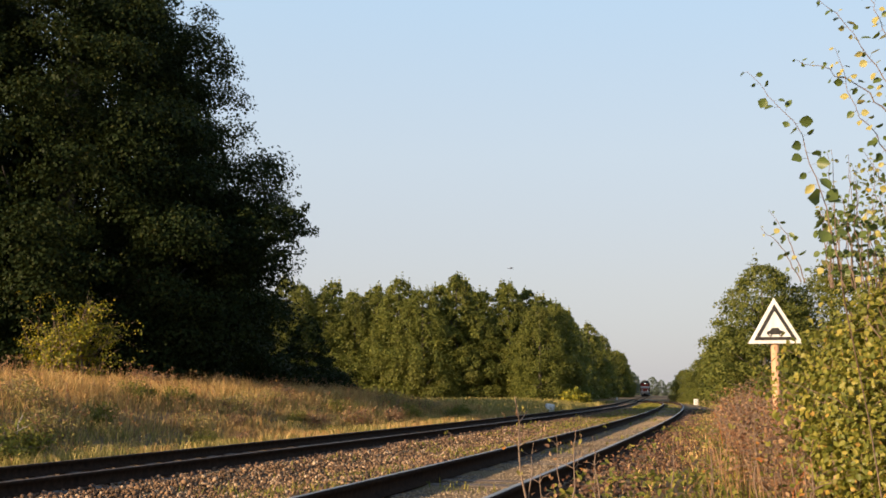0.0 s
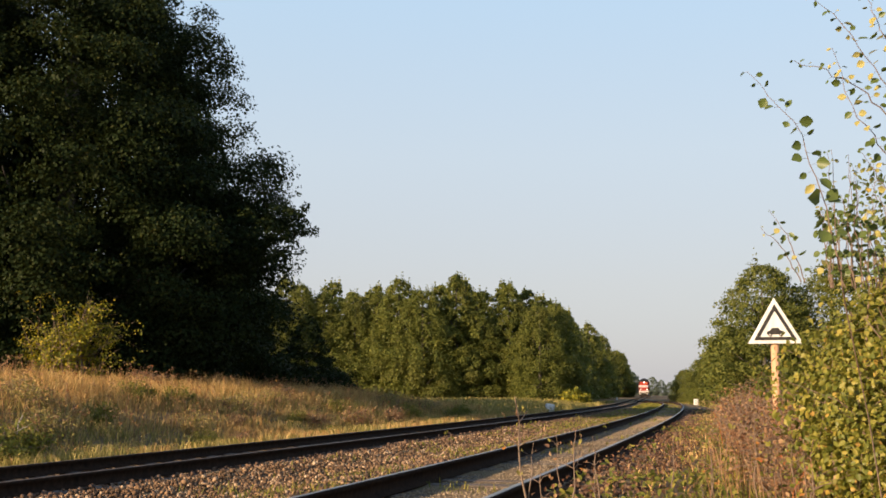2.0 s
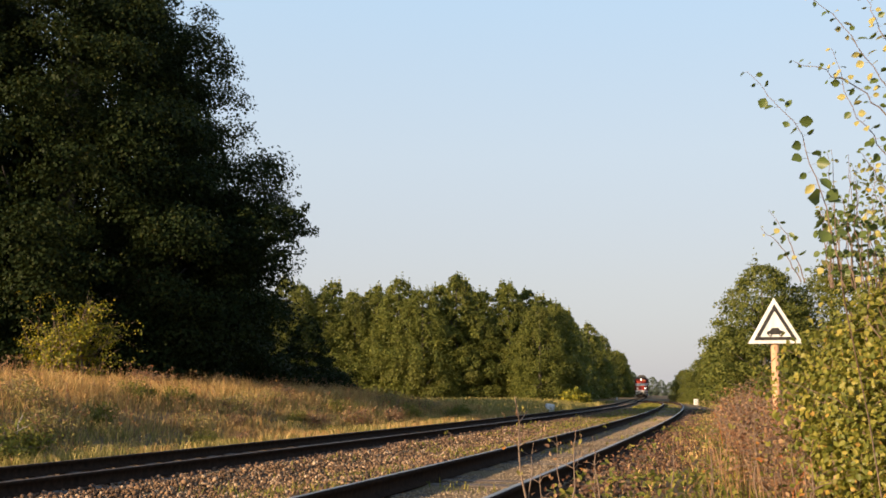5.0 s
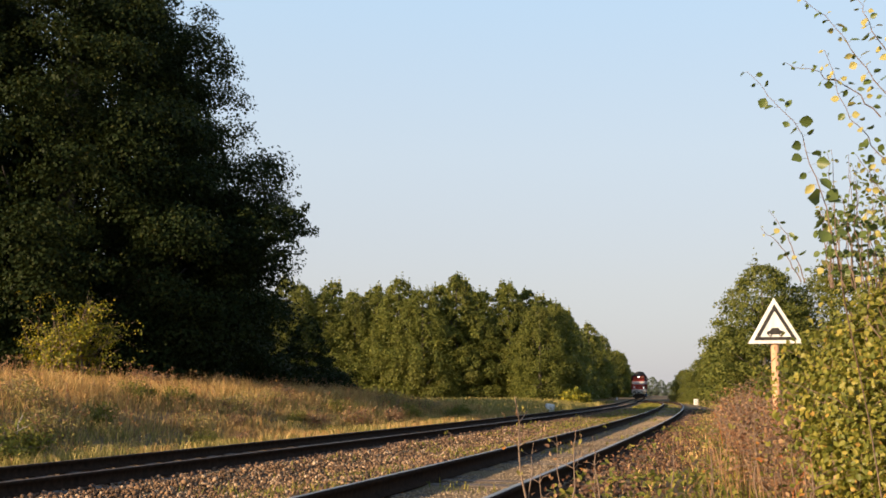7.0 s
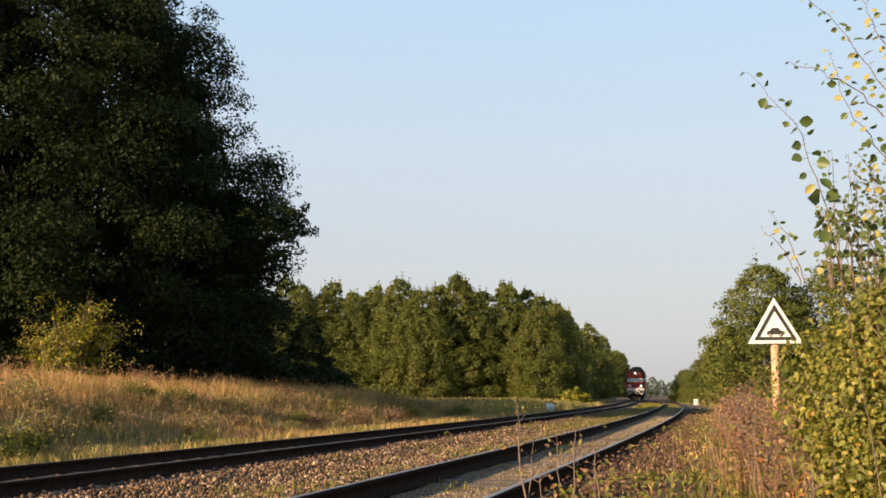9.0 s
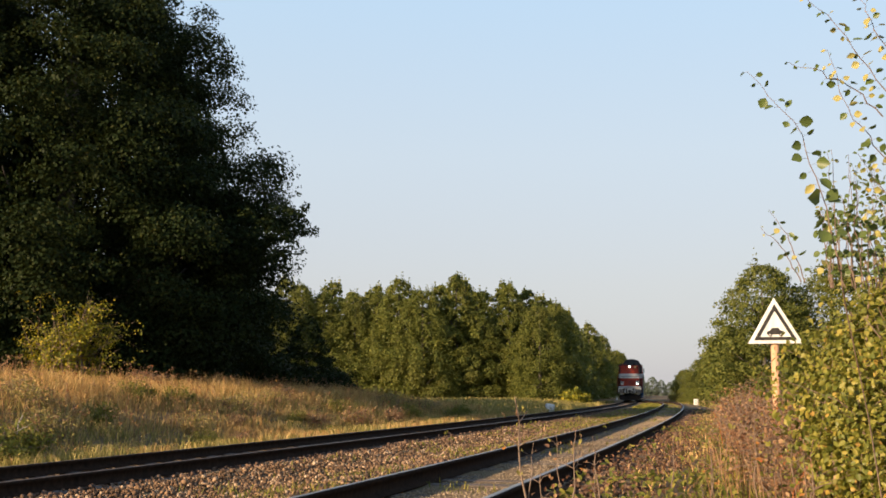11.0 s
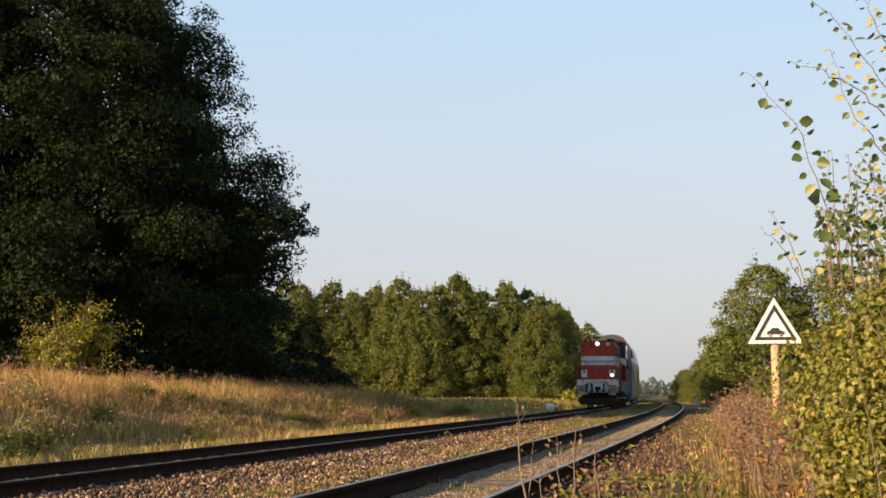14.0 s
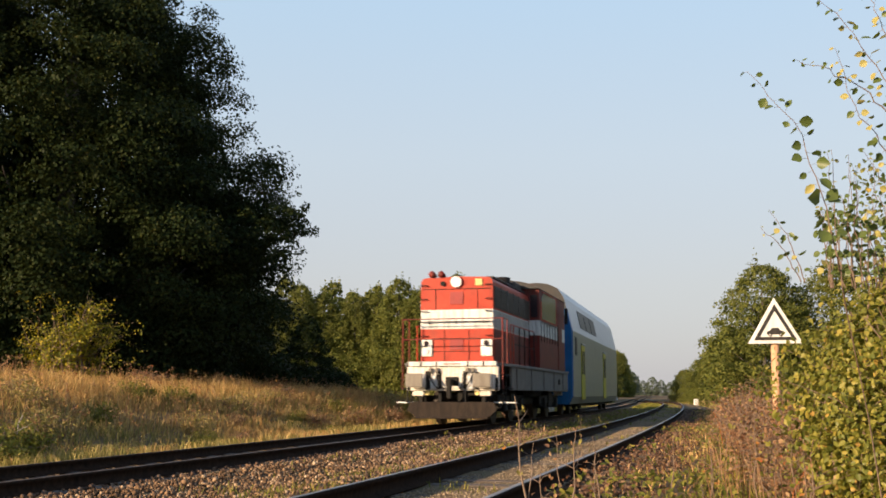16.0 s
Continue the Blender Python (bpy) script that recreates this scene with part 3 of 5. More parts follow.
def build_verge():
    rng = np.random.default_rng(43)
    x, y = scatter(rng, 260000, -1, 16, 3.4, 62, 1.7)
    us = SIDE.offset(x, y)
    k = (us > 1.15 + rng.uniform(0, 1.6, len(x))) & visible(x, y, 0.6)
    x, y, us = x[k], y[k], us[k]
    h = rng.uniform(0.05, 0.22, len(x)) * (0.7 + 1.2 * fade(1.8, 4.0, us))
    green = tufted(rng, x, y, 1.3, 0.1 - 0.9 * fade(1.8, 3.0, us))
    w = 0.005 + 0.0009 * y
    grass_patch("verge_grass", x[green], y[green], h[green], w[green], M_GRASS_GREEN, "short green and yellowing grass on the verge", rng, 0.7)
    d = ~green & (rng.uniform(0, 1, len(x)) < 0.3 + 0.5 * fade(2.4, 4.5, us))
    grass_patch("verge_dry_grass", x[d], y[d], h[d] * 1.1, w[d], M_GRASS_DRY, "short dry brown grass on the verge", rng, 0.7)
    # long dry stalks standing along the foot of the hedge
    x, y = scatter(rng, 9000, 1.5, 9, 6.2, 30, 1.2)
    us = SIDE.offset(x, y)
    k = (us > 2.3) & (x > 0.24 * y) & (x < 0.43 * y) & tufted(rng, x, y, 2.0, 0.5)
    x, y = x[k], y[k]
    grass_patch("dry_stalks", x, y, rng.uniform(0.3, 0.95, len(x)), 0.003 + 0.0005 * y, M_DRY, "long pale dry grass stalks before the hedge", rng, 0.4)
    # low herbs and fallen leaves
    x, y = scatter(rng, 34000, -0.5, 10, 3.6, 34, 1.6)
    us = SIDE.offset(x, y)
    k = (us > 0.95) & visible(x, y, 0.5)
    x, y = x[k], y[k]
    c = np.stack([x, y, ground_z(x, y) + rng.uniform(0.01, 0.14, len(x))], -1)
    n = unit(rng.normal(size=c.shape) * 0.6 + np.array([0, -0.3, 1.0]))
    half = tufted(rng, x, y, 1.1, 0.45 - 0.75 * fade(1.9, 3.0, us[k]))
    v, p = leaf_geo(rng, c[half], n[half], 0.075, 0.052, 0.2, True)
    tagged(new("verge_herbs", mesh_np("verge_herbs", v, [p], [M_GRASS_GREEN])), "low green and yellow leafy herbs on the verge", "herbs", kind="stuff")
    thin = ~half & ((us[k] < 2.6) | (rng.uniform(0, 1, len(x)) < 0.2))
    v, p = leaf_geo(rng, c[thin], n[thin], 0.04, 0.027, 0.2, True)
    tagged(new("fallen_leaves", mesh_np("fallen_leaves", v, [p], [M_LITTER])), "brown fallen and withered leaves on the verge", "leaves", kind="stuff")
    # grass along and between the tracks
    x, y = scatter(rng, 340000, -9, 24, 5, 110, 1.6)
    um, us = MAIN.offset(x, y), SIDE.offset(x, y)
    band = ((um > 1.5) & (us < -0.95) & tufted(rng, x, y, 0.9, 0.6 - 0.65 * fade(-2.3, -1.3, us) - 0.85 * fade(15, 45, y))) | ((np.abs(us) < 0.6) & tufted(rng, x, y, 1.6, 0.9))
    k = band & visible(x, y, 0.5)
    x, y = x[k], y[k]
    grass_patch("track_grass", x, y, rng.uniform(0.03, 0.15, len(x)), 0.006 + 0.0008 * y, M_GRASS_GREEN, "green and yellow tufts growing in the ballast", rng, 0.6)


build_verge()


def stone_material(name, stops):
    m, nt, b = nodes_of(name)
    g = nt.nodes.new("ShaderNodeNewGeometry")
    col = ramp(nt, g.outputs["Random Per Island"], stops)
    col = mixc(nt, ramp(nt, tex(nt, 40, 4), [(0.35, (0, 0, 0)), (0.7, (0.5, 0.5, 0.5))]), col, (0.12, 0.09, 0.06))
    nt.links.new(col, b.inputs["Base Color"])
    b.inputs["Roughness"].default_value, b.inputs["Specular IOR Level"].default_value = 0.9, 0.2
    return m


M_STONE = stone_material("ballast_tan", [(0.0, (0.05, 0.03, 0.018)), (0.45, (0.16, 0.09, 0.048)), (0.85, (0.34, 0.21, 0.115)), (1.0, (0.55, 0.41, 0.27))])
M_SAND = stone_material("sandy_gravel", [(0.0, (0.18, 0.13, 0.08)), (0.5, (0.34, 0.25, 0.15)), (1.0, (0.5, 0.38, 0.25))])
M_STONE_RED = stone_material("ballast_rusty", [(0.0, (0.05, 0.03, 0.021)), (0.5, (0.125, 0.068, 0.042)), (1.0, (0.22, 0.14, 0.09))])
CUBE = np.array([(-1, -1, -1), (1, -1, -1), (1, 1, -1), (-1, 1, -1), (-1, -1, 1), (1, -1, 1), (1, 1, 1), (-1, 1, 1)], float)
FACES = np.array([(0, 3, 2, 1), (4, 5, 6, 7), (0, 1, 5, 4), (1, 2, 6, 5), (2, 3, 7, 6), (3, 0, 4, 7)])


def stones(name, rng, x, y, z, size, mat, label):
    k = len(x)
    v = CUBE[None] * rng.uniform(0.45, 1.0, (k, 8, 3)) * (size[:, None, None] * rng.uniform(0.5, 1.0, (k, 1, 3)))
    a, b = rng.uniform(0, 2 * np.pi, k), rng.uniform(-0.9, 0.9, k)
    ca, sa, cb, sb = (f(t)[:, None] for f, t in ((np.cos, a), (np.sin, a), (np.cos, b), (np.sin, b)))
    vy, vz = v[:, :, 1] * cb - v[:, :, 2] * sb, v[:, :, 1] * sb + v[:, :, 2] * cb
    vx, vy = v[:, :, 0] * ca - vy * sa, v[:, :, 0] * sa + vy * ca
    v = np.stack([vx + x[:, None], vy + y[:, None], vz + z[:, None]], -1).reshape(-1, 3)
    q = (np.arange(k)[:, None, None] * 8 + FACES[None]).reshape(-1, 4)
    tagged(new(name, mesh_np(name, v, [q], [mat])), label, "gravel", kind="stuff")


def along(rng, line, n, s0, s1, o0, o1, near=1.6):
    """Points beside a line, thicker at its near end."""
    st = s0 + (s1 - s0) * rng.uniform(0, 1, n) ** near
    x, y, _ = line.at(st, rng.uniform(o0, o1, n))
    return x, y


def lay(name, rng, x, y, low, high, lift, mat, label):
    k = visible(x, y, 0.6)
    x, y = x[k], y[k]
    size = rng.uniform(low, high, len(x)) * rng.choice([0.8, 1.0, 1.35], len(x)) * (1 + 0.012 * y)
    stones(name, rng, x, y, ground_z(x, y) + rng.uniform(-0.012, lift, len(x)), size, mat, label)


def build_ballast():
    rng = np.random.default_rng(47)
    x, y = along(rng, MAIN, 84000, -4, 70, 1.35, 5.2)
    k = (SIDE.offset(x, y) < -1.15) & (rng.uniform(0, 1, len(x)) < 0.35 + 0.65 * tufted(rng, x, y, 0.7, -0.5))
    lay("ballast_tan", rng, x[k], y[k], 0.010, 0.025, 0.03, M_STONE, "tan and grey crushed stone between the tracks")
    parts = [along(rng, MAIN, 15000, -4, 60, -1.9, 1.5), along(rng, SIDE, 7000, -4, 60, -1.6, -0.85), along(rng, SIDE, 6000, -4, 60, 0.82, 1.9)]
    x, y = (np.concatenate([p[i] for p in parts]) for i in (0, 1))
    k = np.abs(np.abs(MAIN.offset(x, y)) - 0.735) > 0.09
    lay("ballast_rusty", rng, x[k], y[k], 0.013, 0.032, 0.025, M_STONE_RED, "rust-stained crushed stone beside the rails")
    x, y = along(rng, SIDE, 52000, -4, 60, -0.64, 0.64)
    lay("siding_sand", rng, x, y, 0.004, 0.010, 0.004, M_SAND, "sand and small stones between the siding's rails")


build_ballast()


# ---- tall weeds by the tracks ----
def weed(name, seed, height, mat, label, leaves=14, stems=1, group="", leaf=0.035):
    rng = np.random.default_rng(seed)
    wood, c = [], []
    for _ in range(stems):
        top = np.array([rng.normal(0, 0.08) * height, rng.normal(0, 0.08) * height, height * rng.uniform(0.75, 1)])
        t = np.linspace(0, 1, 6)[:, None]
        p = top * t + np.concatenate([np.zeros((1, 3)), rng.normal(0, 0.012 * height, (5, 3))])
        p[0, 2] = -0.06
        wood.append(tube(p, np.linspace(0.006, 0.002, 6), 5))
        for i in range(4):
            j = rng.integers(2, 5)
            e = p[j] + np.array([rng.normal(0, 0.1), rng.normal(0, 0.1), rng.uniform(0.03, 0.12)]) * height
            wood.append(tube([p[j], (p[j] + e) / 2 + 0.01, e], [0.003, 0.002, 0.001], 4))
            c.append(e[None] + rng.normal(0, 0.03 * height, (max(1, leaves // 4), 3)))
    thing = tagged(new(name), label, "weed", group)
    v, q = joined(wood)
    child("stem", mesh_np("stem", v, [q], [M_TWIG], smooth=True), thing)
    if leaves:
        c = np.concatenate(c)
        v, p = leaf_geo(rng, c, unit(rng.normal(size=c.shape) + np.array([0, 0, 0.6])), leaf, leaf * 0.55, 0.4, True)
        tagged(child("foliage", mesh_np("foliage", v, [p], [mat]), thing), kind="stuff")
    return thing


def stand(proto, spots):
    first = True
    for x, y, rz, sc in spots:
        ob = proto if first else copy_thing(proto, Matrix())
        put(ob, x, y, rz, sc, 0.0)
        first = False


stand(weed("weed_stalk", 51, 0.62, M_DRY, "thin dry weed stalk growing by the rail", 10, group="weeds by the track"),
      [(0.62, 8.2, 0, 1.85), (0.58, 6.6, 80, 1.05), (1.12, 10.5, 40, 1.1), (1.6, 13, 120, 1.0), (0.95, 8.0, 200, 1.35), (0.75, 9.5, 150, 1.1), (1.05, 7.4, 260, 1.0), (1.3, 9.0, 320, 1.2), (2.0, 15.5, 10, 0.9), (2.1, 8.5, 70, 1.2), (2.35, 9.4, 10, 1.3), (2.75, 8.2, 30, 1.5), (2.95, 8.8, 130, 1.7), (2.6, 7.6, 230, 1.3), (3.15, 9.6, 330, 1.9), (2.85, 9.9, 60, 1.8), (2.45, 7.0, 90, 1.1), (2.2, 10.4, 190, 1.2), (1.75, 7.2, 300, 0.9)])
stand(weed("weed_spike", 52, 0.42, M_GRASS_GREEN, "pale green upright weed spike in the ballast", 16, group="weeds by the track", leaf=0.05),
      [(-0.55, 12.4, 0, 0.7), (0.15, 19, 50, 1.1), (1.25, 20.5, 100, 1.0), (1.5, 21.0, 160, 1.1), (1.75, 20.0, 20, 1.3), (3.6, 28, 70, 1.2), (4.4, 30, 30, 1.0), (0.4, 15.5, 250, 0.6), (3.9, 26, 220, 0.9)])


# ---- shrubs ----
def shrub(name, seed, height, width, depth, stems, count, leaf, mat, label, group="", low=0.1, twig=M_TWIG, fine=True, spread=0.07, category="shrub"):
    """A shrub: many stems from the ground, each with side twigs, leaves along all of them."""
    rng = np.random.default_rng(seed)
    wood, c = [], []
    per = max(1, count // (stems * 5))
    for _ in range(stems):
        bx, by = rng.normal(0, width * 0.16), rng.normal(0, depth * 0.16)
        ang, r = rng.uniform(0, 2 * np.pi), np.sqrt(rng.uniform(0, 1))
        top = np.array([np.cos(ang) * r * width / 2, np.sin(ang) * r * depth / 2, height * (1 - 0.45 * r * r) * rng.uniform(0.55, 1.05)])
        t = np.linspace(0, 1, 7)[:, None]
        p = np.array([bx, by, -0.1]) * (1 - t) + top * t
        p[:, 2] += np.sin(t[:, 0] * np.pi) * 0.08 * height
        wood.append(tube(p, np.linspace(0.012, 0.003, 7) * (0.5 + height / 3), 5))
        for j in range(5):
            f = rng.uniform(low, 1.0)
            a = p[0] + (top - p[0]) * f + np.array([0, 0, np.sin(f * np.pi) * 0.08 * height])
            e = a + rng.normal(0, 0.17, 3) * np.array([width, depth, height * 0.6])
            e[2] = max(e[2], 0.05)
            wood.append(tube([a, (a + e) / 2 + rng.normal(0, 0.01, 3), e], [0.005, 0.003, 0.0015], 4))
            s = rng.uniform(0, 1, per)[:, None]
            c.append(a + (e - a) * s + rng.normal(0, spread, (per, 3)) * np.array([width, depth, height]) ** 0.5)
    c = np.concatenate(c)
    c = c[c[:, 2] > 0.03]
    n = unit(rng.normal(size=c.shape) * 0.8 + unit(c - np.array([0, 0, height * 0.4])) * 0.8 + np.array([0, 0, 0.4]))
    thing = tagged(new(name), label, category, group)
    v, q = joined(wood)
    child("stem", mesh_np("stem", v, [q], [twig], smooth=True), thing)
    v, p = leaf_geo(rng, c, n, leaf, leaf * 0.75, 0.5, fine)
    tagged(child("foliage", mesh_np("foliage", v, [p], [mat]), thing), kind="stuff")
    return thing


hedge = shrub("hedge_shrub", 61, 2.35, 1.9, 1.9, 76, 30000, 0.05, M_LEAF_HEDGE, "green autumn shrub with yellowing leaves beside the verge", "shrubs on the verge", low=0.05)
stand(hedge, [(4.15, 9.0, 0, 1.12), (5.15, 10.8, 110, 1.28), (5.75, 12.0, 220, 1.12), (3.8, 8.2, 40, 0.95), (4.25, 10.4, 290, 0.8), (6.4, 13.5, 170, 1.25), (7.3, 15.8, 10, 1.25), (8.2, 19.5, 80, 1.1)])
hedge_low = shrub("hedge_shrub", 62, 1.25, 1.5, 1.4, 30, 6500, 0.052, M_LEAF_HEDGE, "low green shrub at the foot of the hedge", "shrubs on the verge", low=0.05)
stand(hedge_low, [(3.55, 7.5, 0, 0.85), (4.25, 9.4, 140, 1.0)])
dry = shrub("dry_bramble", 63, 1.45, 1.6, 1.6, 70, 2400, 0.045, M_DRY, "withered red-brown bramble thicket around the sign post", "brambles on the verge", low=0.1)
stand(dry, [(3.5, 10.4, 250, 0.7), (4.1, 12.4, 310, 0.9), (4.6, 13.6, 0, 1.0), (5.3, 15.2, 90, 1.1), (5.05, 17.2, 200, 0.95), (5.9, 19.0, 300, 1.05), (6.2, 21.5, 20, 1.0), (3.75, 11.4, 70, 0.8), (6.9, 24.5, 130, 1.0), (8.0, 28.5, 250, 1.0), (9.2, 33, 30, 1.0), (10.6, 38, 60, 1.1)])
weeds = shrub("dry_weed_clump", 67, 0.9, 1.3, 1.1, 26, 900, 0.05, M_DRY, "clump of withered orange-brown weeds in the meadow", "weed clumps in the meadow", low=0.3)
herb = shrub("green_weed_clump", 68, 0.62, 1.2, 1.0, 30, 2600, 0.055, M_GRASS_GREEN, "low dense clump of green weeds in the dry meadow", "weed clumps in the meadow", low=0.05)
stand(herb, [(*(float(v) for v in MAIN.at(sv, ov)[:2]), rz, sc) for sv, ov, rz, sc in
             ((7.6, -3.2, 0, 0.9), (8.6, -3.7, 60, 1.1), (7.2, -4.2, 130, 1.2), (13.5, -5.4, 200, 0.8), (19, -6.6, 20, 0.9), (17.5, -6.9, 90, 1.0), (22.5, -4.6, 160, 0.7), (28, -5.6, 230, 0.8), (33.5, -4.6, 300, 0.9), (38, -3.9, 45, 0.9), (42, -4.4, 120, 1.0), (14.5, -3.4, 10, 0.6), (21, -3.0, 250, 0.55))])
grey = shrub("grey_weed_clump", 69, 0.75, 1.5, 1.2, 34, 1800, 0.045, M_GRASS_DULL, "clump of grey-green withering weeds in the meadow", "weed clumps in the meadow", low=0.1)
stand(grey, [(*(float(v) for v in MAIN.at(sv, ov)[:2]), rz, sc) for sv, ov, rz, sc in
             ((10.5, -4.6, 0, 0.9), (12.2, -6.2, 80, 1.0), (16, -4.4, 140, 0.8), (20.5, -5.6, 210, 1.0), (24.5, -6.4, 270, 0.9), (26, -4.0, 30, 0.8), (30.5, -6.6, 100, 0.9), (35.5, -6.0, 190, 1.0), (39.5, -5.4, 330, 0.9), (9.4, -6.0, 50, 0.9))])
stand(weeds, [(-2.7, 34, 0, 0.9), (-1.7, 38, 80, 0.8), (-3.6, 31, 150, 0.75), (-9.2, 22, 30, 0.55), (-5.2, 27, 250, 0.6), (-7.0, 18, 320, 0.45), (-11.5, 27, 60, 0.8), (-8.6, 31.5, 200, 0.9), (-5.4, 36, 120, 0.8), (-4.4, 23.5, 20, 0.5)])
yellow = shrub("yellow_bush", 64, 3.5, 3.7, 2.2, 52, 7600, 0.09, M_LEAF_YELLOW, "bright yellow-green bush at the foot of the tall tree", "bushes on the bank", fine=False, spread=0.045)
put(yellow, -11.9, 33.8, 0, 1.0)
put(shrub("yellow_bush", 65, 1.7, 3.0, 2.5, 40, 5000, 0.2, M_LEAF_YELLOW, "yellow bush at the foot of the wood", "bushes on the bank", fine=False), 14.0, 113, 0, 1.1)
stand(shrub("green_bush", 66, 2.1, 2.6, 2.4, 40, 7000, 0.12, M_LEAF_DARK, "shade-darkened green bush under the tall tree", "bushes on the bank", fine=False),
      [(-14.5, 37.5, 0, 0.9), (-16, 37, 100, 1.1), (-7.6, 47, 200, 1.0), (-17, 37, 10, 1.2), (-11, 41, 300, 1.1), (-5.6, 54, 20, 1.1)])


def dead_branch(x, y):
    """A bleached fallen branch that leans out of the grass."""
    rng = np.random.default_rng(77)
    z = float(ground_z(x, y))
    wood = [limb(rng, (x, y, z - 0.05), (x + 0.12, y + 0.2, z + 0.75), 0.022, 0.008, 0.1), limb(rng, (x - 0.7, y, z + 0.3), (x + 0.06, y + 0.1, z + 0.4), 0.012, 0.016, 0.05),
            limb(rng, (x + 0.08, y + 0.14, z + 0.5), (x + 0.3, y + 0.1, z + 0.62), 0.009, 0.004, 0.1)]
    v, q = joined(wood)
    tagged(new("dead_branch", mesh_np("dead_branch", v, [q], [M_DEADWOOD], smooth=True)), "bleached grey dead branch sticking out of the grass", "branch")


dead_branch(-7.0, 17.4)

# ---- aspen sapling in front of the hedge ----
def aspen_branch(rng, name, pts, leaf, gold, parent, steps=15, r=0.0042):
    """A bare-looking shoot with alternate round leaves; returns the shoot's object."""
    pts = np.asarray(pts, float)
    t = np.linspace(0, len(pts) - 1, 14)
    p = np.stack([np.interp(t, np.arange(len(pts)), pts[:, i]) for i in range(3)], -1)
    p[1:-1] += rng.normal(0, 0.008, (12, 3))
    v, q = tube(p, np.linspace(r, 0.0012, 14), 6)
    shoot = child(name, mesh_np(name, v, [q], [M_TWIG], smooth=True), parent)
    u = np.linspace(0.1, 1.0, steps)
    c = np.stack([np.interp(u, np.linspace(0, 1, 14), p[:, i]) for i in range(3)], -1)
    side = np.where(np.arange(steps) % 2 == 0, 1, -1)[:, None]
    off = np.array([[0.8, -0.25, 0.3]]) * side + rng.normal(0, 0.45, (steps, 3))
    off = unit(off)
    leaf = leaf * 0.86
    size = leaf * np.interp(u, [0, 0.3, 0.8, 1], [0.95, 1.15, 0.85, 0.45]) * rng.uniform(0.75, 1.2, steps)
    n = unit(rng.normal(size=(steps, 3)) * np.array([0.9, 0.6, 0.9]) + np.array([-0.3, -0.8, 0.3]))
    n = unit(n - off * np.sum(n * off, 1, keepdims=True))
    gold_leaf = rng.uniform(0, 1, steps) < gold
    for i in range(steps):
        foot = c[i] + off[i] * size[i] * 0.45
        sv, sq = tube([c[i], foot], [0.0011, 0.0009], 4)
        child("leaf_stalk", mesh_np("leaf_stalk", sv, [sq], [M_TWIG]), shoot)
        lv, lp = leaf_geo(rng, (foot + off[i] * size[i] * 0.5)[None], n[i:i + 1], size[i], size[i] * 0.95, 0.25, True, off[i:i + 1])
        child("leaf", mesh_np("leaf", lv, [lp], [M_LEAF_GOLD if gold_leaf[i] else M_LEAF_ASPEN]), shoot)
    return shoot


def at_view(px, py, y):
    """A place y metres ahead, by its sideways and upward slope from the eye."""
    a = math.radians(7.78)
    u, w = (px - 784) / 1880, (441 - py) / 1880
    k = y / (math.cos(a) - w * math.sin(a))
    return (u * k, y, EYE + k * (math.sin(a) + w * math.cos(a)))


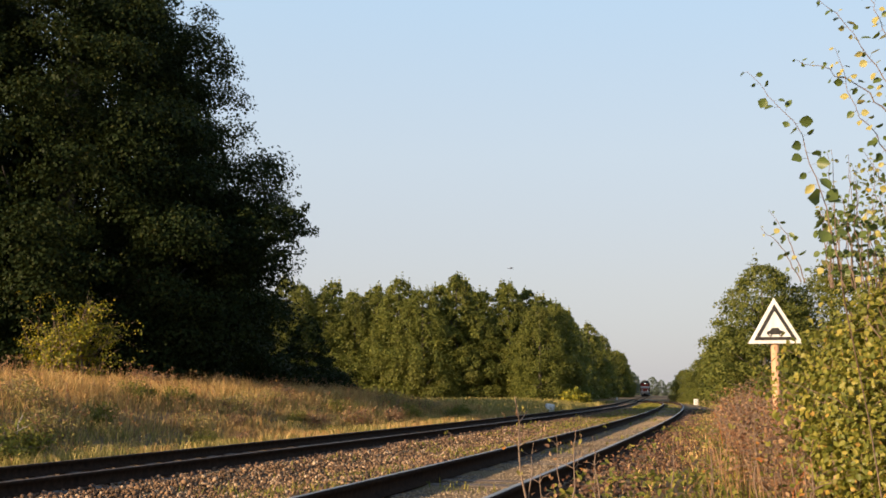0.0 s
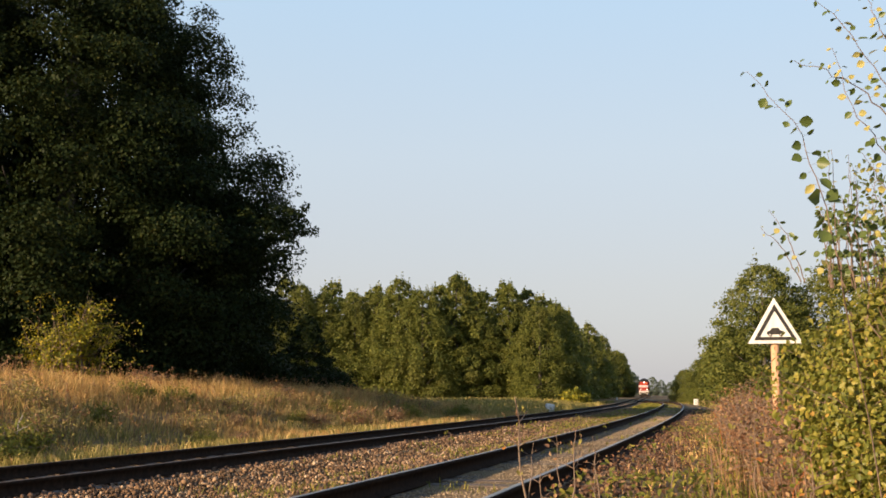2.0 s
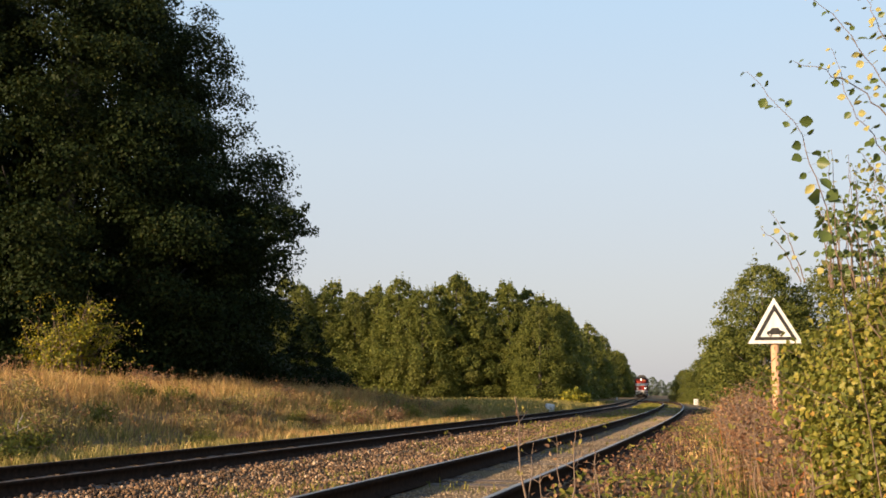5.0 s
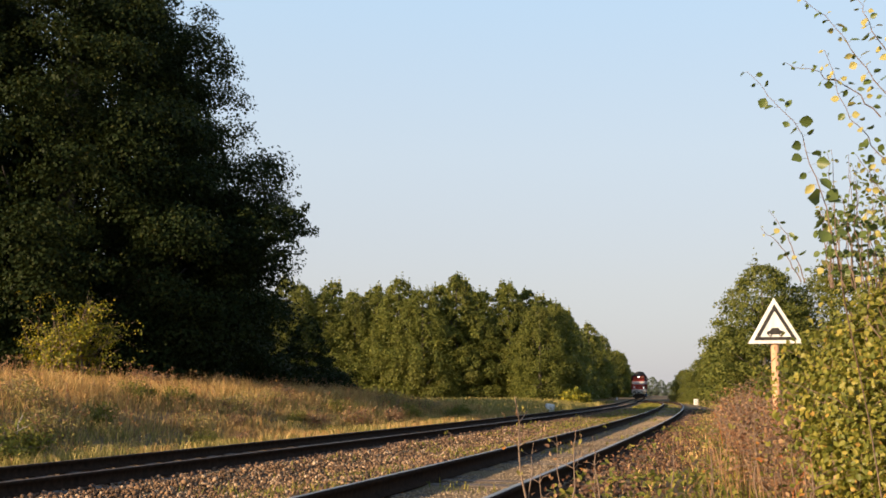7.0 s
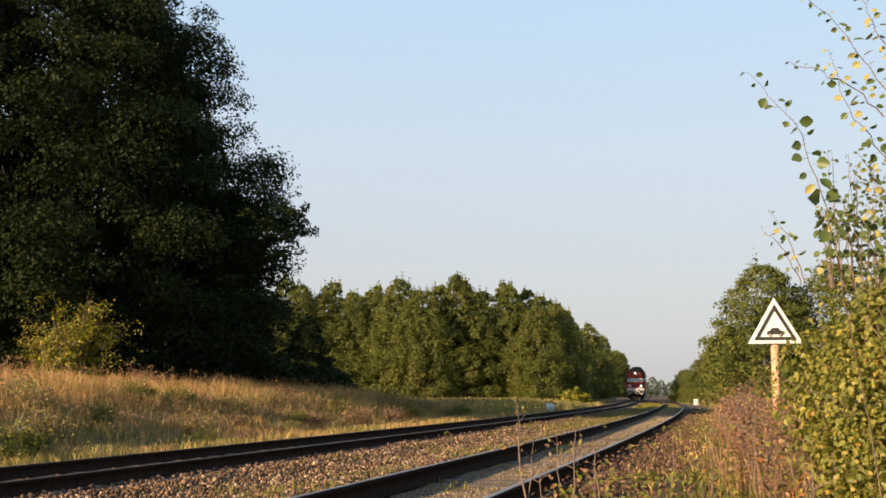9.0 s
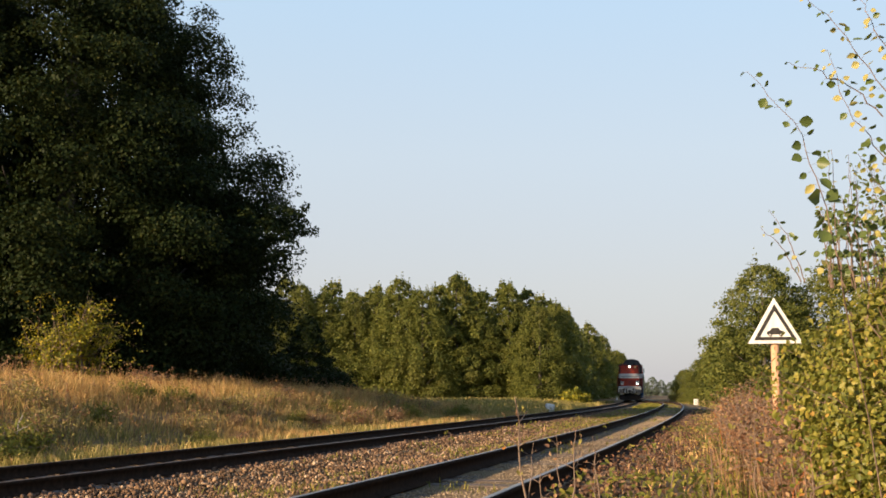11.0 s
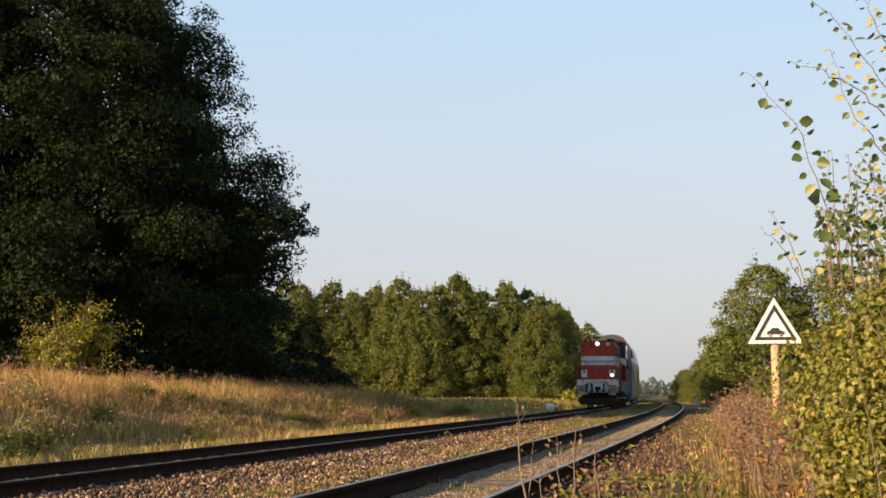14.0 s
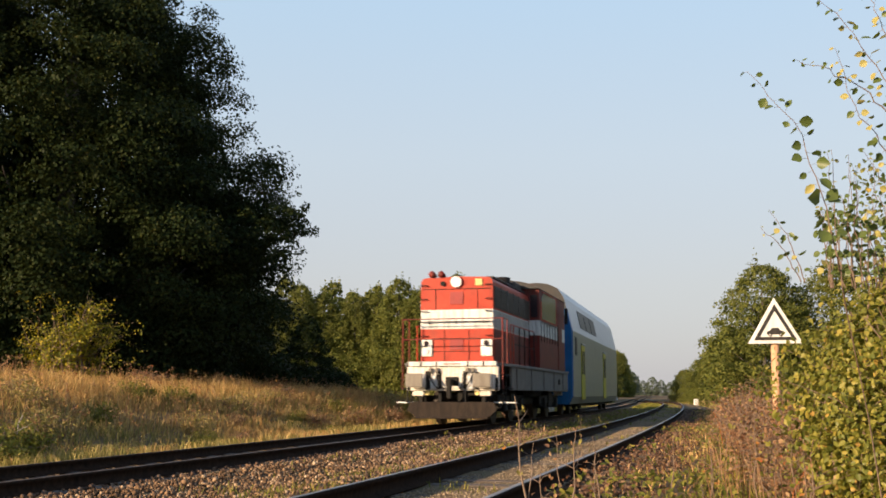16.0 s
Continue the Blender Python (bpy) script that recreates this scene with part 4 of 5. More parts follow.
def build_aspens():
    rng = np.random.default_rng(71)
    still = tagged(new("aspen_sapling"), "slender aspen sapling with round green leaves rising from the hedge", "sapling", "aspen saplings")
    base = (3.0, 7.3, -0.3)
    v, q = tube([base, (2.85, 7.2, 0.7), at_view(1500, 560, 6.8), at_view(1482, 455, 6.2)], [0.006, 0.005, 0.005, 0.005], 7)
    child("stem", mesh_np("stem", v, [q], [M_TWIG], smooth=True), still)
    A = lambda *r: [at_view(*p) for p in r]
    aspen_branch(rng, "shoot", A((1482, 455, 6.2), (1452, 330, 6.2), (1410, 225, 6.15), (1322, 127, 6.1)), 0.077, 0.03, still, 26)
    aspen_branch(rng, "shoot", A((1425, 500, 7.2), (1395, 420, 7.2), (1362, 372, 7.2)), 0.05, 0.1, still, 12, 0.004)
    aspen_branch(rng, "shoot", A((1418, 500, 7.2), (1385, 440, 7.2), (1346, 402, 7.2)), 0.045, 0.1, still, 9, 0.004)
    for i in range(24):
        x0 = 1450 + 5.4 * i + rng.uniform(-8, 8)
        top = 265 + rng.uniform(0, 150) + (90 if i < 3 else 0)
        d = rng.uniform(6.3, 7.6)
        aspen_branch(rng, "shoot", A((x0 + 15, 510, d), (x0 + rng.uniform(-4, 8), 400, d), (x0 + rng.uniform(-18, 10), top, d)), 0.05, 0.12, still, 14, 0.004)
    sway = tagged(new("aspen_sapling"), "tall aspen sapling with golden and green leaves swaying in wind", "sapling", "aspen saplings")
    foot = Vector((3.05, 6.2, -0.25))
    sway.matrix_basis = Matrix.Translation(foot)
    B = lambda *r: [tuple(Vector(at_view(*p)) - foot) for p in r]
    v, q = tube([(0, 0, 0), (0.0, 0, 0.9), *B((1660, 420, 6.2), (1640, 250, 6.1), (1625, 60, 6.0), (1615, -90, 6.0))], [0.017, 0.016, 0.014, 0.011, 0.008, 0.005], 7)
    child("stem", mesh_np("stem", v, [q], [M_TWIG], smooth=True), sway)
    aspen_branch(rng, "shoot", B((1638, 240, 6.1), (1568, 150, 6.05), (1520, 70, 6.0), (1440, -8, 5.95)), 0.055, 0.45, sway, 30)
    aspen_branch(rng, "shoot", B((1645, 330, 6.1), (1568, 268, 6.1), (1515, 195, 6.05), (1478, 85, 6.0)), 0.052, 0.35, sway, 28)
    aspen_branch(rng, "shoot", B((1575, 205, 6.1), (1520, 150, 6.05), (1470, 125, 6.0), (1410, 106, 6.0)), 0.048, 0.25, sway, 20)
    aspen_branch(rng, "shoot", B((1630, 130, 6.1), (1570, 60, 6.0), (1535, -20, 6.0)), 0.052, 0.5, sway, 20)
    aspen_branch(rng, "shoot", B((1650, 420, 6.2), (1575, 340, 6.2), (1530, 270, 6.1)), 0.05, 0.4, sway, 22)
    return sway, foot


SWAY, SWAY_FOOT = build_aspens()

# ---- solid shapes ----
def box(x0, x1, y0, y1, z0, z1, bev=0.0, bm=None, seg=1):
    own = bmesh.new()
    bmesh.ops.create_cube(own, size=1)
    for v in own.verts:
        v.co = ((x0 + x1) / 2 + v.co.x * (x1 - x0), (y0 + y1) / 2 + v.co.y * (y1 - y0), (z0 + z1) / 2 + v.co.z * (z1 - z0))
    if bev:
        bmesh.ops.bevel(own, geom=own.edges[:], offset=bev, segments=seg, affect="EDGES", profile=0.6)
    return own if bm is None else merge(bm, own)


def merge(bm, other):
    me = bpy.data.meshes.new("join")
    other.to_mesh(me)
    other.free()
    bm.from_mesh(me)
    bpy.data.meshes.remove(me)
    return bm


def rod(a, b, r, sides=10, bm=None, r2=None):
    """A closed cylinder or cone from a to b."""
    own = bmesh.new()
    a, b = Vector(a), Vector(b)
    bmesh.ops.create_cone(own, cap_ends=True, segments=sides, radius1=r, radius2=r if r2 is None else r2, depth=(b - a).length)
    own.transform(Matrix.Translation((a + b) / 2) @ (b - a).to_track_quat("Z", "Y").to_matrix().to_4x4())
    return own if bm is None else merge(bm, own)


def prism(points, y0, y1, bev=0.0):
    """An outline in x and z, drawn out along y."""
    bm = bmesh.new()
    f = bm.faces.new([bm.verts.new((x, y0, z)) for x, z in points])
    r = bmesh.ops.extrude_face_region(bm, geom=[f])
    bmesh.ops.translate(bm, vec=(0, y1 - y0, 0), verts=[g for g in r["geom"] if isinstance(g, bmesh.types.BMVert)])
    bmesh.ops.recalc_face_normals(bm, faces=bm.faces[:])
    if bev:
        bmesh.ops.bevel(bm, geom=bm.edges[:], offset=bev, segments=1, affect="EDGES")
    return bm


def slab(points, x0, x1, bev=0.0):
    """An outline in y and z, drawn out along x."""
    bm = prism([(y, z) for y, z in points], x0, x1, bev)
    for v in bm.verts:
        v.co = (v.co.y, v.co.x, v.co.z)
    bmesh.ops.recalc_face_normals(bm, faces=bm.faces[:])
    return bm


# ---- warning sign, markers ----
M_WHITE = paint("white_sign_enamel", (0.78, 0.77, 0.73), 0.4, amount=0.25, fade=0.93)
M_BLACK = paint("black_sign_enamel", (0.035, 0.032, 0.03), 0.5, amount=0.2, dirt=(0.15, 0.13, 0.1))
M_POST = surface("orange_pine_post", [(0.3, (0.45, 0.24, 0.12)), (0.6, (0.6, 0.35, 0.2)), (0.8, (0.36, 0.19, 0.1))], 6, 0.7, stretch=(6, 6, 0.35), bump_s=0.4)
M_LIMEWASH = surface("limewashed_concrete", [(0.3, (0.6, 0.58, 0.54)), (0.7, (0.82, 0.8, 0.76))], 6, 0.9, stain=(0.4, 0.37, 0.33), stain_scale=2.5)


def triangle(r, y0, y1, cz, bev=0.0, inner=None):
    """A standing triangle of that circumradius, or a triangular frame."""
    pts = [(r * math.sin(a), cz + r * math.cos(a)) for a in (0, 2 * math.pi / 3, 4 * math.pi / 3)]
    if inner is None:
        return prism(pts, y0, y1, bev)
    bm = bmesh.new()
    rings = []
    for rad in (r, inner):
        for y in (y0, y1):
            rings.append([bm.verts.new((rad * math.sin(a), y, cz + rad * math.cos(a))) for a in (0, 2 * math.pi / 3, 4 * math.pi / 3)])
    o0, o1, i0, i1 = rings
    for k in range(3):
        j = (k + 1) % 3
        for quad in ((o0[k], o0[j], o1[j], o1[k]), (i0[k], i1[k], i1[j], i0[j]), (o0[k], i0[k], i0[j], o0[j]), (o1[k], o1[j], i1[j], i1[k])):
            bm.faces.new(quad)
    bmesh.ops.recalc_face_normals(bm, faces=bm.faces[:])
    return bm


def build_sign():
    sign = tagged(new("warning_sign"), "triangular white and black car warning sign on wooden post", "road sign")
    sign.matrix_basis = pose(5.62, 18.0, float(ground_z(5.62, 18.0)) - 0.05, 0, 0, -10)
    b = -float(ground_z(5.62, 18.0)) + 0.05
    bm = bmesh.new()
    bmesh.ops.create_cone(bm, cap_ends=True, segments=14, radius1=0.078, radius2=0.068, depth=2.5)
    bmesh.ops.translate(bm, vec=(0, 0.1, 1.0 + 0.1), verts=bm.verts)
    part("post", bm, M_POST, sign, "bare orange-brown round pine post", True)
    cz = b + 1.70 + 0.26
    plate = part("plate", triangle(0.52, -0.012, 0.012, cz, 0.004), M_WHITE, sign, "white enamelled triangular plate")
    part("black_border", triangle(0.405, -0.02, -0.013, cz, inner=0.295), M_BLACK, plate, "black triangular border")
    car = [(-0.15, 0.02), (-0.15, 0.065), (-0.10, 0.085), (-0.055, 0.13), (0.06, 0.13), (0.095, 0.085), (0.155, 0.07), (0.16, 0.02)]
    car = [(x * 0.9, z - 0.125) for x, z in car]
    part("car_symbol", prism([(x, cz + z) for x, z in car], -0.02, -0.013), M_BLACK, plate, "black car silhouette")
    for x in (-0.085, 0.09):
        part("wheel_symbol", rod((x, -0.022, cz - 0.11), (x, -0.013, cz - 0.11), 0.03, 14), M_BLACK, plate)
        part("hub_symbol", rod((x, -0.026, cz - 0.11), (x, -0.0225, cz - 0.11), 0.013, 10), M_WHITE, plate)
    for z in (cz - 0.18, cz + 0.1):
        part("clamp", box(-0.09, 0.09, 0.0125, 0.05, z - 0.02, z + 0.02, 0.004), M_BLACK, sign)


build_sign()


def marker(x, y, w, h, label, rz=0.0, lean=0.0):
    bm = box(-w / 2, w / 2, -w * 0.22, w * 0.22, -0.2, h, min(w, h) * 0.16, seg=2)
    ob = new("marker_stone", to_mesh(bm, "marker_stone", [M_LIMEWASH], True))
    ob.matrix_basis = pose(x, y, float(ground_z(x, y)), 0, lean, rz)
    tagged(ob, label, "marker stone", "white markers")


marker(24.3, 103, 0.45, 0.6, "white limewashed marker stone beside the siding")
mx, my, _ = MAIN.at(60, -2.9)
marker(float(mx), float(my), 0.58, 0.62, "leaning weathered white marker stone in the dry grass", 12, 8)
mx, my, _ = MAIN.at(200, -4.2)
marker(float(mx), float(my), 0.25, 0.6, "small white post beside the distant track")
mx, my, _ = MAIN.at(150, 6.0)
marker(float(mx), float(my), 0.3, 0.5, "small white post beside the distant siding")


# ---- bird ----
def build_bird():
    bird = tagged(new("bird"), "small dark bird crossing the clear sky", "bird")
    m = surface("dark_plumage", [(0.3, (0.03, 0.028, 0.025)), (0.7, (0.07, 0.06, 0.055))], 30, 0.8, bump_s=0)
    bm = bmesh.new()
    bmesh.ops.create_uvsphere(bm, u_segments=10, v_segments=8, radius=0.5)
    bmesh.ops.scale(bm, vec=(0.34, 0.12, 0.12), verts=bm.verts)
    part("body", bm, m, bird, "", True)
    wings = []
    for s in (-1, 1):
        bm = prism([(-0.07, 0), (0.06, 0), (0.02, 0.02), (-0.03, 0.015)], 0, 0.3 * s)
        wings.append(part("wing", bm, m, bird))
    part("tail", prism([(0.12, -0.015), (0.3, -0.01), (0.3, 0.01), (0.12, 0.015)], -0.04, 0.04), m, bird)
    return bird, wings


BIRD, WINGS = build_bird()

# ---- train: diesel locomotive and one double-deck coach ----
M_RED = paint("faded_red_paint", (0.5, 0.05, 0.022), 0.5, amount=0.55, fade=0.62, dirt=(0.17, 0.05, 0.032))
# these two paints carry the unlit side's shade in their colour, besides grime
M_RED_SIDE = paint("shaded_sooty_red", (0.2, 0.02, 0.013), 0.55, amount=0.8, fade=0.6, dirt=(0.05, 0.04, 0.035))
M_CREAM_SIDE = paint("shaded_sooty_white", (0.45, 0.43, 0.4), 0.55, amount=0.8, fade=0.75)
M_CREAM = paint("grimy_white_paint", (0.72, 0.72, 0.7), 0.5, amount=0.55, fade=0.85)
M_BEAM = paint("chipped_white_beam", (0.78, 0.74, 0.66), 0.6, amount=0.7, scale=9, fade=0.78, dirt=(0.2, 0.1, 0.045))
M_SILL = paint("dirty_grey_sill", (0.2, 0.192, 0.18), 0.6, amount=0.8, fade=0.7)
M_DARK = paint("oily_black", (0.014, 0.013, 0.012), 0.7, amount=0.4, dirt=(0.035, 0.026, 0.02), spec=0.2)
M_PLOUGH = paint("rusty_brown_steel", (0.024, 0.018, 0.015), 0.85, amount=0.6, dirt=(0.06, 0.043, 0.03), spec=0.2)
M_BUFFER = paint("worn_steel_buffer", (0.23, 0.205, 0.17), 0.5, amount=0.6, metal=0.1, scale=7)
M_GRILLE = paint("sooty_grille", (0.07, 0.065, 0.06), 0.6, amount=0.6)
M_ROOF = paint("sooty_roof_grey", (0.05, 0.05, 0.05), 0.7, amount=0.6)
M_BLUE = paint("sky_blue_paint", (0.025, 0.15, 0.36), 0.6, spec=0.1, amount=0.3)
M_GREY = paint("pale_grey_coach_paint", (0.5, 0.51, 0.48), 0.4, amount=0.45, fade=0.88)
M_OLIVE = paint("yellow_green_coach_paint", (0.36, 0.355, 0.27), 0.4, amount=0.4, fade=0.88)
M_DOOR = paint("yellow_door_paint", (0.62, 0.56, 0.07), 0.4, amount=0.25)
M_SILVER = paint("light_roof_paint", (0.46, 0.49, 0.52), 0.3, amount=0.3, fade=0.9)
M_YELLOW = paint("pale_yellow_lens", (0.75, 0.6, 0.25), 0.3, amount=0.1)
M_LENS = paint("dark_lens", (0.03, 0.02, 0.025), 0.15, amount=0.0)
M_LAMP = glow("headlight_lit", (1.0, 0.93, 0.8), 5.0)
M_WHEEL = surface("wheel_steel", [(0.3, (0.025, 0.02, 0.017)), (0.7, (0.06, 0.045, 0.036))], 12, 0.6, 0.4, bump_s=0.1)


def pane_material():
    m, nt, b = nodes_of("window_glass")
    b.inputs["Base Color"].default_value = (0.02, 0.024, 0.026, 1)
    b.inputs["Roughness"].default_value, b.inputs["Specular IOR Level"].default_value = 0.4, 0.12
    bump(nt, b, tex(nt, 1.2, 2), 0.03, 0.02)
    return m


M_PANE = pane_material()
M_CABGLASS = paint("dusty_cab_glass", (0.16, 0.19, 0.185), 0.1, amount=0.3, fade=0.8, spec=0.7)


def hood_outline(w, z0, z1, r=0.16):
    pts = [(-w, z0), (-w, z1 - r)]
    for k in range(1, 5):
        a = math.pi / 2 * k / 5
        pts.append((-w + r - r * math.cos(a), z1 - r + r * math.sin(a)))
    pts += [(-w + r, z1), (0, z1 + 0.03)]
    return pts + [(-x, z) for x, z in reversed(pts[:-1])]


def banded(outline_w, y0, y1, zs, mats, parent, r=0.16):
    """A hood in bands of paint, one part for each band, butted at the bands' edges."""
    for i, m in enumerate(mats):
        top = i == len(mats) - 1
        if top:
            part("hood_band", prism(hood_outline(outline_w, zs[i], zs[i + 1], r), y0, y1, 0.0), m, parent, "upper hood" if i else "")
        else:
            part("hood_band", box(-outline_w, outline_w, y0, y1, zs[i], zs[i + 1]), m, parent)


def handrail(points, r, parent, mat, name="handrail"):
    bm = bmesh.new()
    for a, b in zip(points[:-1], points[1:]):
        rod(a, b, r, 7, bm)
    return part(name, bm, mat, parent)


def bogie(parent, yc, half_base, r, name="bogie", width=1.05):
    """A bogie frame with axle boxes, springs and two wheelsets; returns the wheelsets."""
    bm = bmesh.new()
    for s in (-1, 1):
        box(s * width - 0.07, s * width + 0.07, yc - half_base - 0.75, yc + half_base + 0.75, 0.52, 0.82, 0.03, bm)
        for e in (-1, 1):
            box(s * width - 0.13, s * width + 0.16, yc + e * half_base - 0.19, yc + e * half_base + 0.19, 0.36, 0.74, 0.04, bm)
            rod((s * width, yc + e * half_base - 0.38, 0.45), (s * width, yc + e * half_base - 0.38, 0.8), 0.09, 8, bm)
            rod((s * width, yc + e * half_base + 0.38, 0.45), (s * width, yc + e * half_base + 0.38, 0.8), 0.09, 8, bm)
        box(s * width - 0.1, s * width + 0.12, yc - 0.4, yc + 0.4, 0.4, 0.95, 0.04, bm)
    box(-width, width, yc - 0.35, yc + 0.35, 0.55, 0.9, 0.03, bm)
    frame_part = part(name, bm, M_DARK, parent, "black oily bogie")
    sets = []
    for e in (-1, 1):
        bm = bmesh.new()
        for s in (-1, 1):
            rod((s * 0.69, 0, 0), (s * 0.82, 0, 0), r, 28, bm)
            rod((s * 0.66, 0, 0), (s * 0.69, 0, 0), r + 0.028, 28, bm)
            rod((s * 0.82, 0, 0), (s * 0.85, 0, 0), r * 0.35, 12, bm)
        rod((-0.66, 0, 0), (0.66, 0, 0), 0.09, 10, bm)
        ws = part("wheelset", bm, M_WHEEL, parent, "steel wheels on their axle")
        ws.location = (0, yc + e * half_base, r)
        sets.append((ws, yc + e * half_base, r))
    return sets


def build_loco():
    L = tagged(new("locomotive"), "red diesel locomotive with white band and lit headlights", "locomotive")
    sets = bogie(L, 2.9, 1.3, 0.55) + bogie(L, 9.9, 1.3, 0.55)
    # front beam, lip, buffers, coupling, plough
    part("buffer_beam", box(-1.32, 1.32, 0.0, 0.14, 0.95, 1.62, 0.02), M_BEAM, L, "grimy white front beam")
    part("beam_lip", box(-1.27, 1.27, -0.06, 0.10, 1.625, 1.76, 0.015), M_CREAM, L, "white edge of the front deck")
    part("buffer_beam", box(-1.32, 1.32, 12.95, 13.09, 0.95, 1.62, 0.02), M_BEAM, L)
    for s in (-1, 1):
        for y, d in ((0.0, -1), (13.09, 1)):
            b = part("buffer", rod((s * 0.96, y, 1.22), (s * 0.96, y + d * 0.5, 1.22), 0.13, 16), M_DARK, L, "steel buffer", True)
            part("buffer_plate", box(s * 0.96 - 0.25, s * 0.96 + 0.25, min(y + d * 0.5, y + d * 0.56), max(y + d * 0.5, y + d * 0.56), 1.04, 1.42, 0.028, seg=2), M_BUFFER, b, "worn grey buffer plate")
            part("buffer_housing", box(s * 0.96 - 0.2, s * 0.96 + 0.2, min(y, y + d * 0.16), max(y, y + d * 0.16), 1.02, 1.42, 0.03), M_BEAM, b)
            part("ballast_lug", box(s * 0.96 - 0.16, s * 0.96 + 0.16, min(y, y + d * 0.1), max(y, y + d * 0.1), 0.8, 0.94, 0.02), M_BEAM, L)
    hook = part("coupling", rod((0, 0.0, 1.2), (0, -0.3, 1.2), 0.07, 10), M_DARK, L, "black draw hook and screw coupling", True)
    part("coupling_plate", box(-0.3, 0.3, -0.03, 0.0, 1.0, 1.42, 0.02), M_BEAM, hook)
    # flat black panel stands in for the shade in the hook's pocket
    part("pocket_shade_panel", box(-0.19, 0.19, -0.05, -0.031, 1.08, 1.33, 0.02), M_DARK, hook)
    part("coupling_link", box(-0.07, 0.07, -0.42, -0.3, 0.72, 1.25, 0.03), M_DARK, hook)
    # raised black panels stand in for the shade inside the beam's openings
    for x0, x1, z0, z1 in ((-0.78, -0.64, 0.98, 1.5), (-0.42, -0.31, 1.0, 1.5), (0.31, 0.4, 1.0, 1.5), (0.66, 0.78, 0.98, 1.46), (-1.3, -1.22, 0.96, 1.1), (1.22, 1.3, 0.96, 1.3)):
        part("slot_shade_panel", box(x0, x1, -0.012, 0.0, z0, z1, 0.01), M_DARK, L, "black panel standing for a shaded opening in the beam")
    for x in (-0.53, 0.53):
        part("jumper_box", box(x - 0.09, x + 0.09, -0.09, 0.0, 0.98, 1.36, 0.03), M_CREAM, L, "white jumper cable box")
    part("lettering_bar", box(-0.24, 0.26, -0.066, -0.0605, 1.675, 1.7), M_RED, L, "small red line of lettering")
    for x in (-0.9, -0.45, 0.45, 0.9):
        part("lip_notch", box(x - 0.02, x + 0.02, -0.068, -0.06, 1.63, 1.75), M_DARK, L)
    for x, c in ((-0.62, M_BEAM), (-0.44, M_CREAM), (0.44, M_BEAM), (0.6, M_CREAM)):
        bm = bmesh.new()
        prev = Vector((x, -0.02, 1.5))
        for k in range(1, 9):
            a = k / 8 * math.pi
            p = Vector((x + 0.11 * (1 - math.cos(a)) * (1 if x < 0 else -1), -0.02 - 0.13 * math.sin(a), 1.5 - 0.5 * math.sin(a / 2)))
            rod(prev, p, 0.02, 7, bm)
            prev = p
        part("brake_hose", bm, M_DARK, L, "black rubber brake hose", True)
        part("hose_valve", box(x - 0.05, x + 0.05, -0.1, 0.0, 1.46, 1.58, 0.015), M_BUFFER, L)
    part("snow_plough", prism([(-1.2, 0.64), (1.2, 0.64), (1.28, 0.42), (1.02, 0.18), (-1.02, 0.18), (-1.28, 0.42)], -0.12, -0.06, 0.008), M_PLOUGH, L, "rusty brown rail plough")
    part("plough_lip", box(-1.05, 1.05, -0.2, -0.121, 0.18, 0.25, 0.01), M_PLOUGH, L)
    for x in (-0.9, -0.35, 0.35, 0.9):
        part("plough_bracket", box(x - 0.05, x + 0.05, -0.055, 0.2, 0.5, 0.945, 0.01), M_DARK, L)
    for x in (-0.72, 0.72):
        part("hose_cap", rod((x, -0.06, 0.88), (x, 0.0, 0.88), 0.06, 10), M_YELLOW, L, "small yellow cap")
    # deck, sills and steps
    part("deck", box(-1.42, 1.42, 0.101, 13.0, 1.63, 1.72, 0.01), M_SILL, L, "grey running board")
    for s in (-1, 1):
        part("sill", box(min(s * 1.3, s * 1.38), max(s * 1.3, s * 1.38), 1.6, 13.0, 0.96, 1.629, 0.012), M_SILL, L, "dirty grey side sill")
        for y in (2.3, 4.8, 7.2, 9.4, 11.6):
            part("sill_rib", box(min(s * 1.38, s * 1.41), max(s * 1.38, s * 1.41), y - 0.04, y + 0.04, 0.98, 1.62, 0.008), M_SILL, L)
        part("tow_eye", rod((s * 1.38, 10.6, 1.3), (s * 1.42, 10.6, 1.3), 0.1, 12), M_DARK, L)
        for k, z in enumerate((0.6, 0.98, 1.34)):
            part("step", box(min(s * 1.1, s * (1.72 - 0.12 * k)), max(s * 1.1, s * (1.72 - 0.12 * k)), 0.3, 0.62, z, z + 0.04, 0.008), M_CREAM if k == 0 else M_DARK, L, "pale worn step edge" if k == 0 else "")
        part("step_side", box(min(s * 1.36, s * 1.4), max(s * 1.36, s * 1.4), 0.24, 0.29, 0.6, 1.62), M_DARK, L)
        part("step_side", box(min(s * 1.36, s * 1.4), max(s * 1.36, s * 1.4), 0.63, 0.68, 0.6, 1.62), M_DARK, L)
        part("air_tank", rod((s * 0.95, 4.9, 1.0), (s * 0.95, 8.0, 1.0), 0.26, 14), M_DARK, L, "black underframe tank", True)
    part("fuel_tank", box(-0.9, 0.9, 4.9, 7.9, 0.5, 1.5, 0.06), M_DARK, L)
    # long hood in bands
    zs = (1.725, 2.70, 3.25, 4.17)
    w = 1.06
    banded(w, 0.5, 6.2, zs, (M_RED, M_CREAM, M_RED), L)
    part("hood_seam", box(-1.0, 1.0, 0.485, 0.499, 3.83, 3.85), M_DARK, L)
    for x in (-0.62, 0.62):
        part("hood_seam", box(x - 0.008, x + 0.008, 0.487, 0.499, 3.26, 3.82), M_DARK, L)
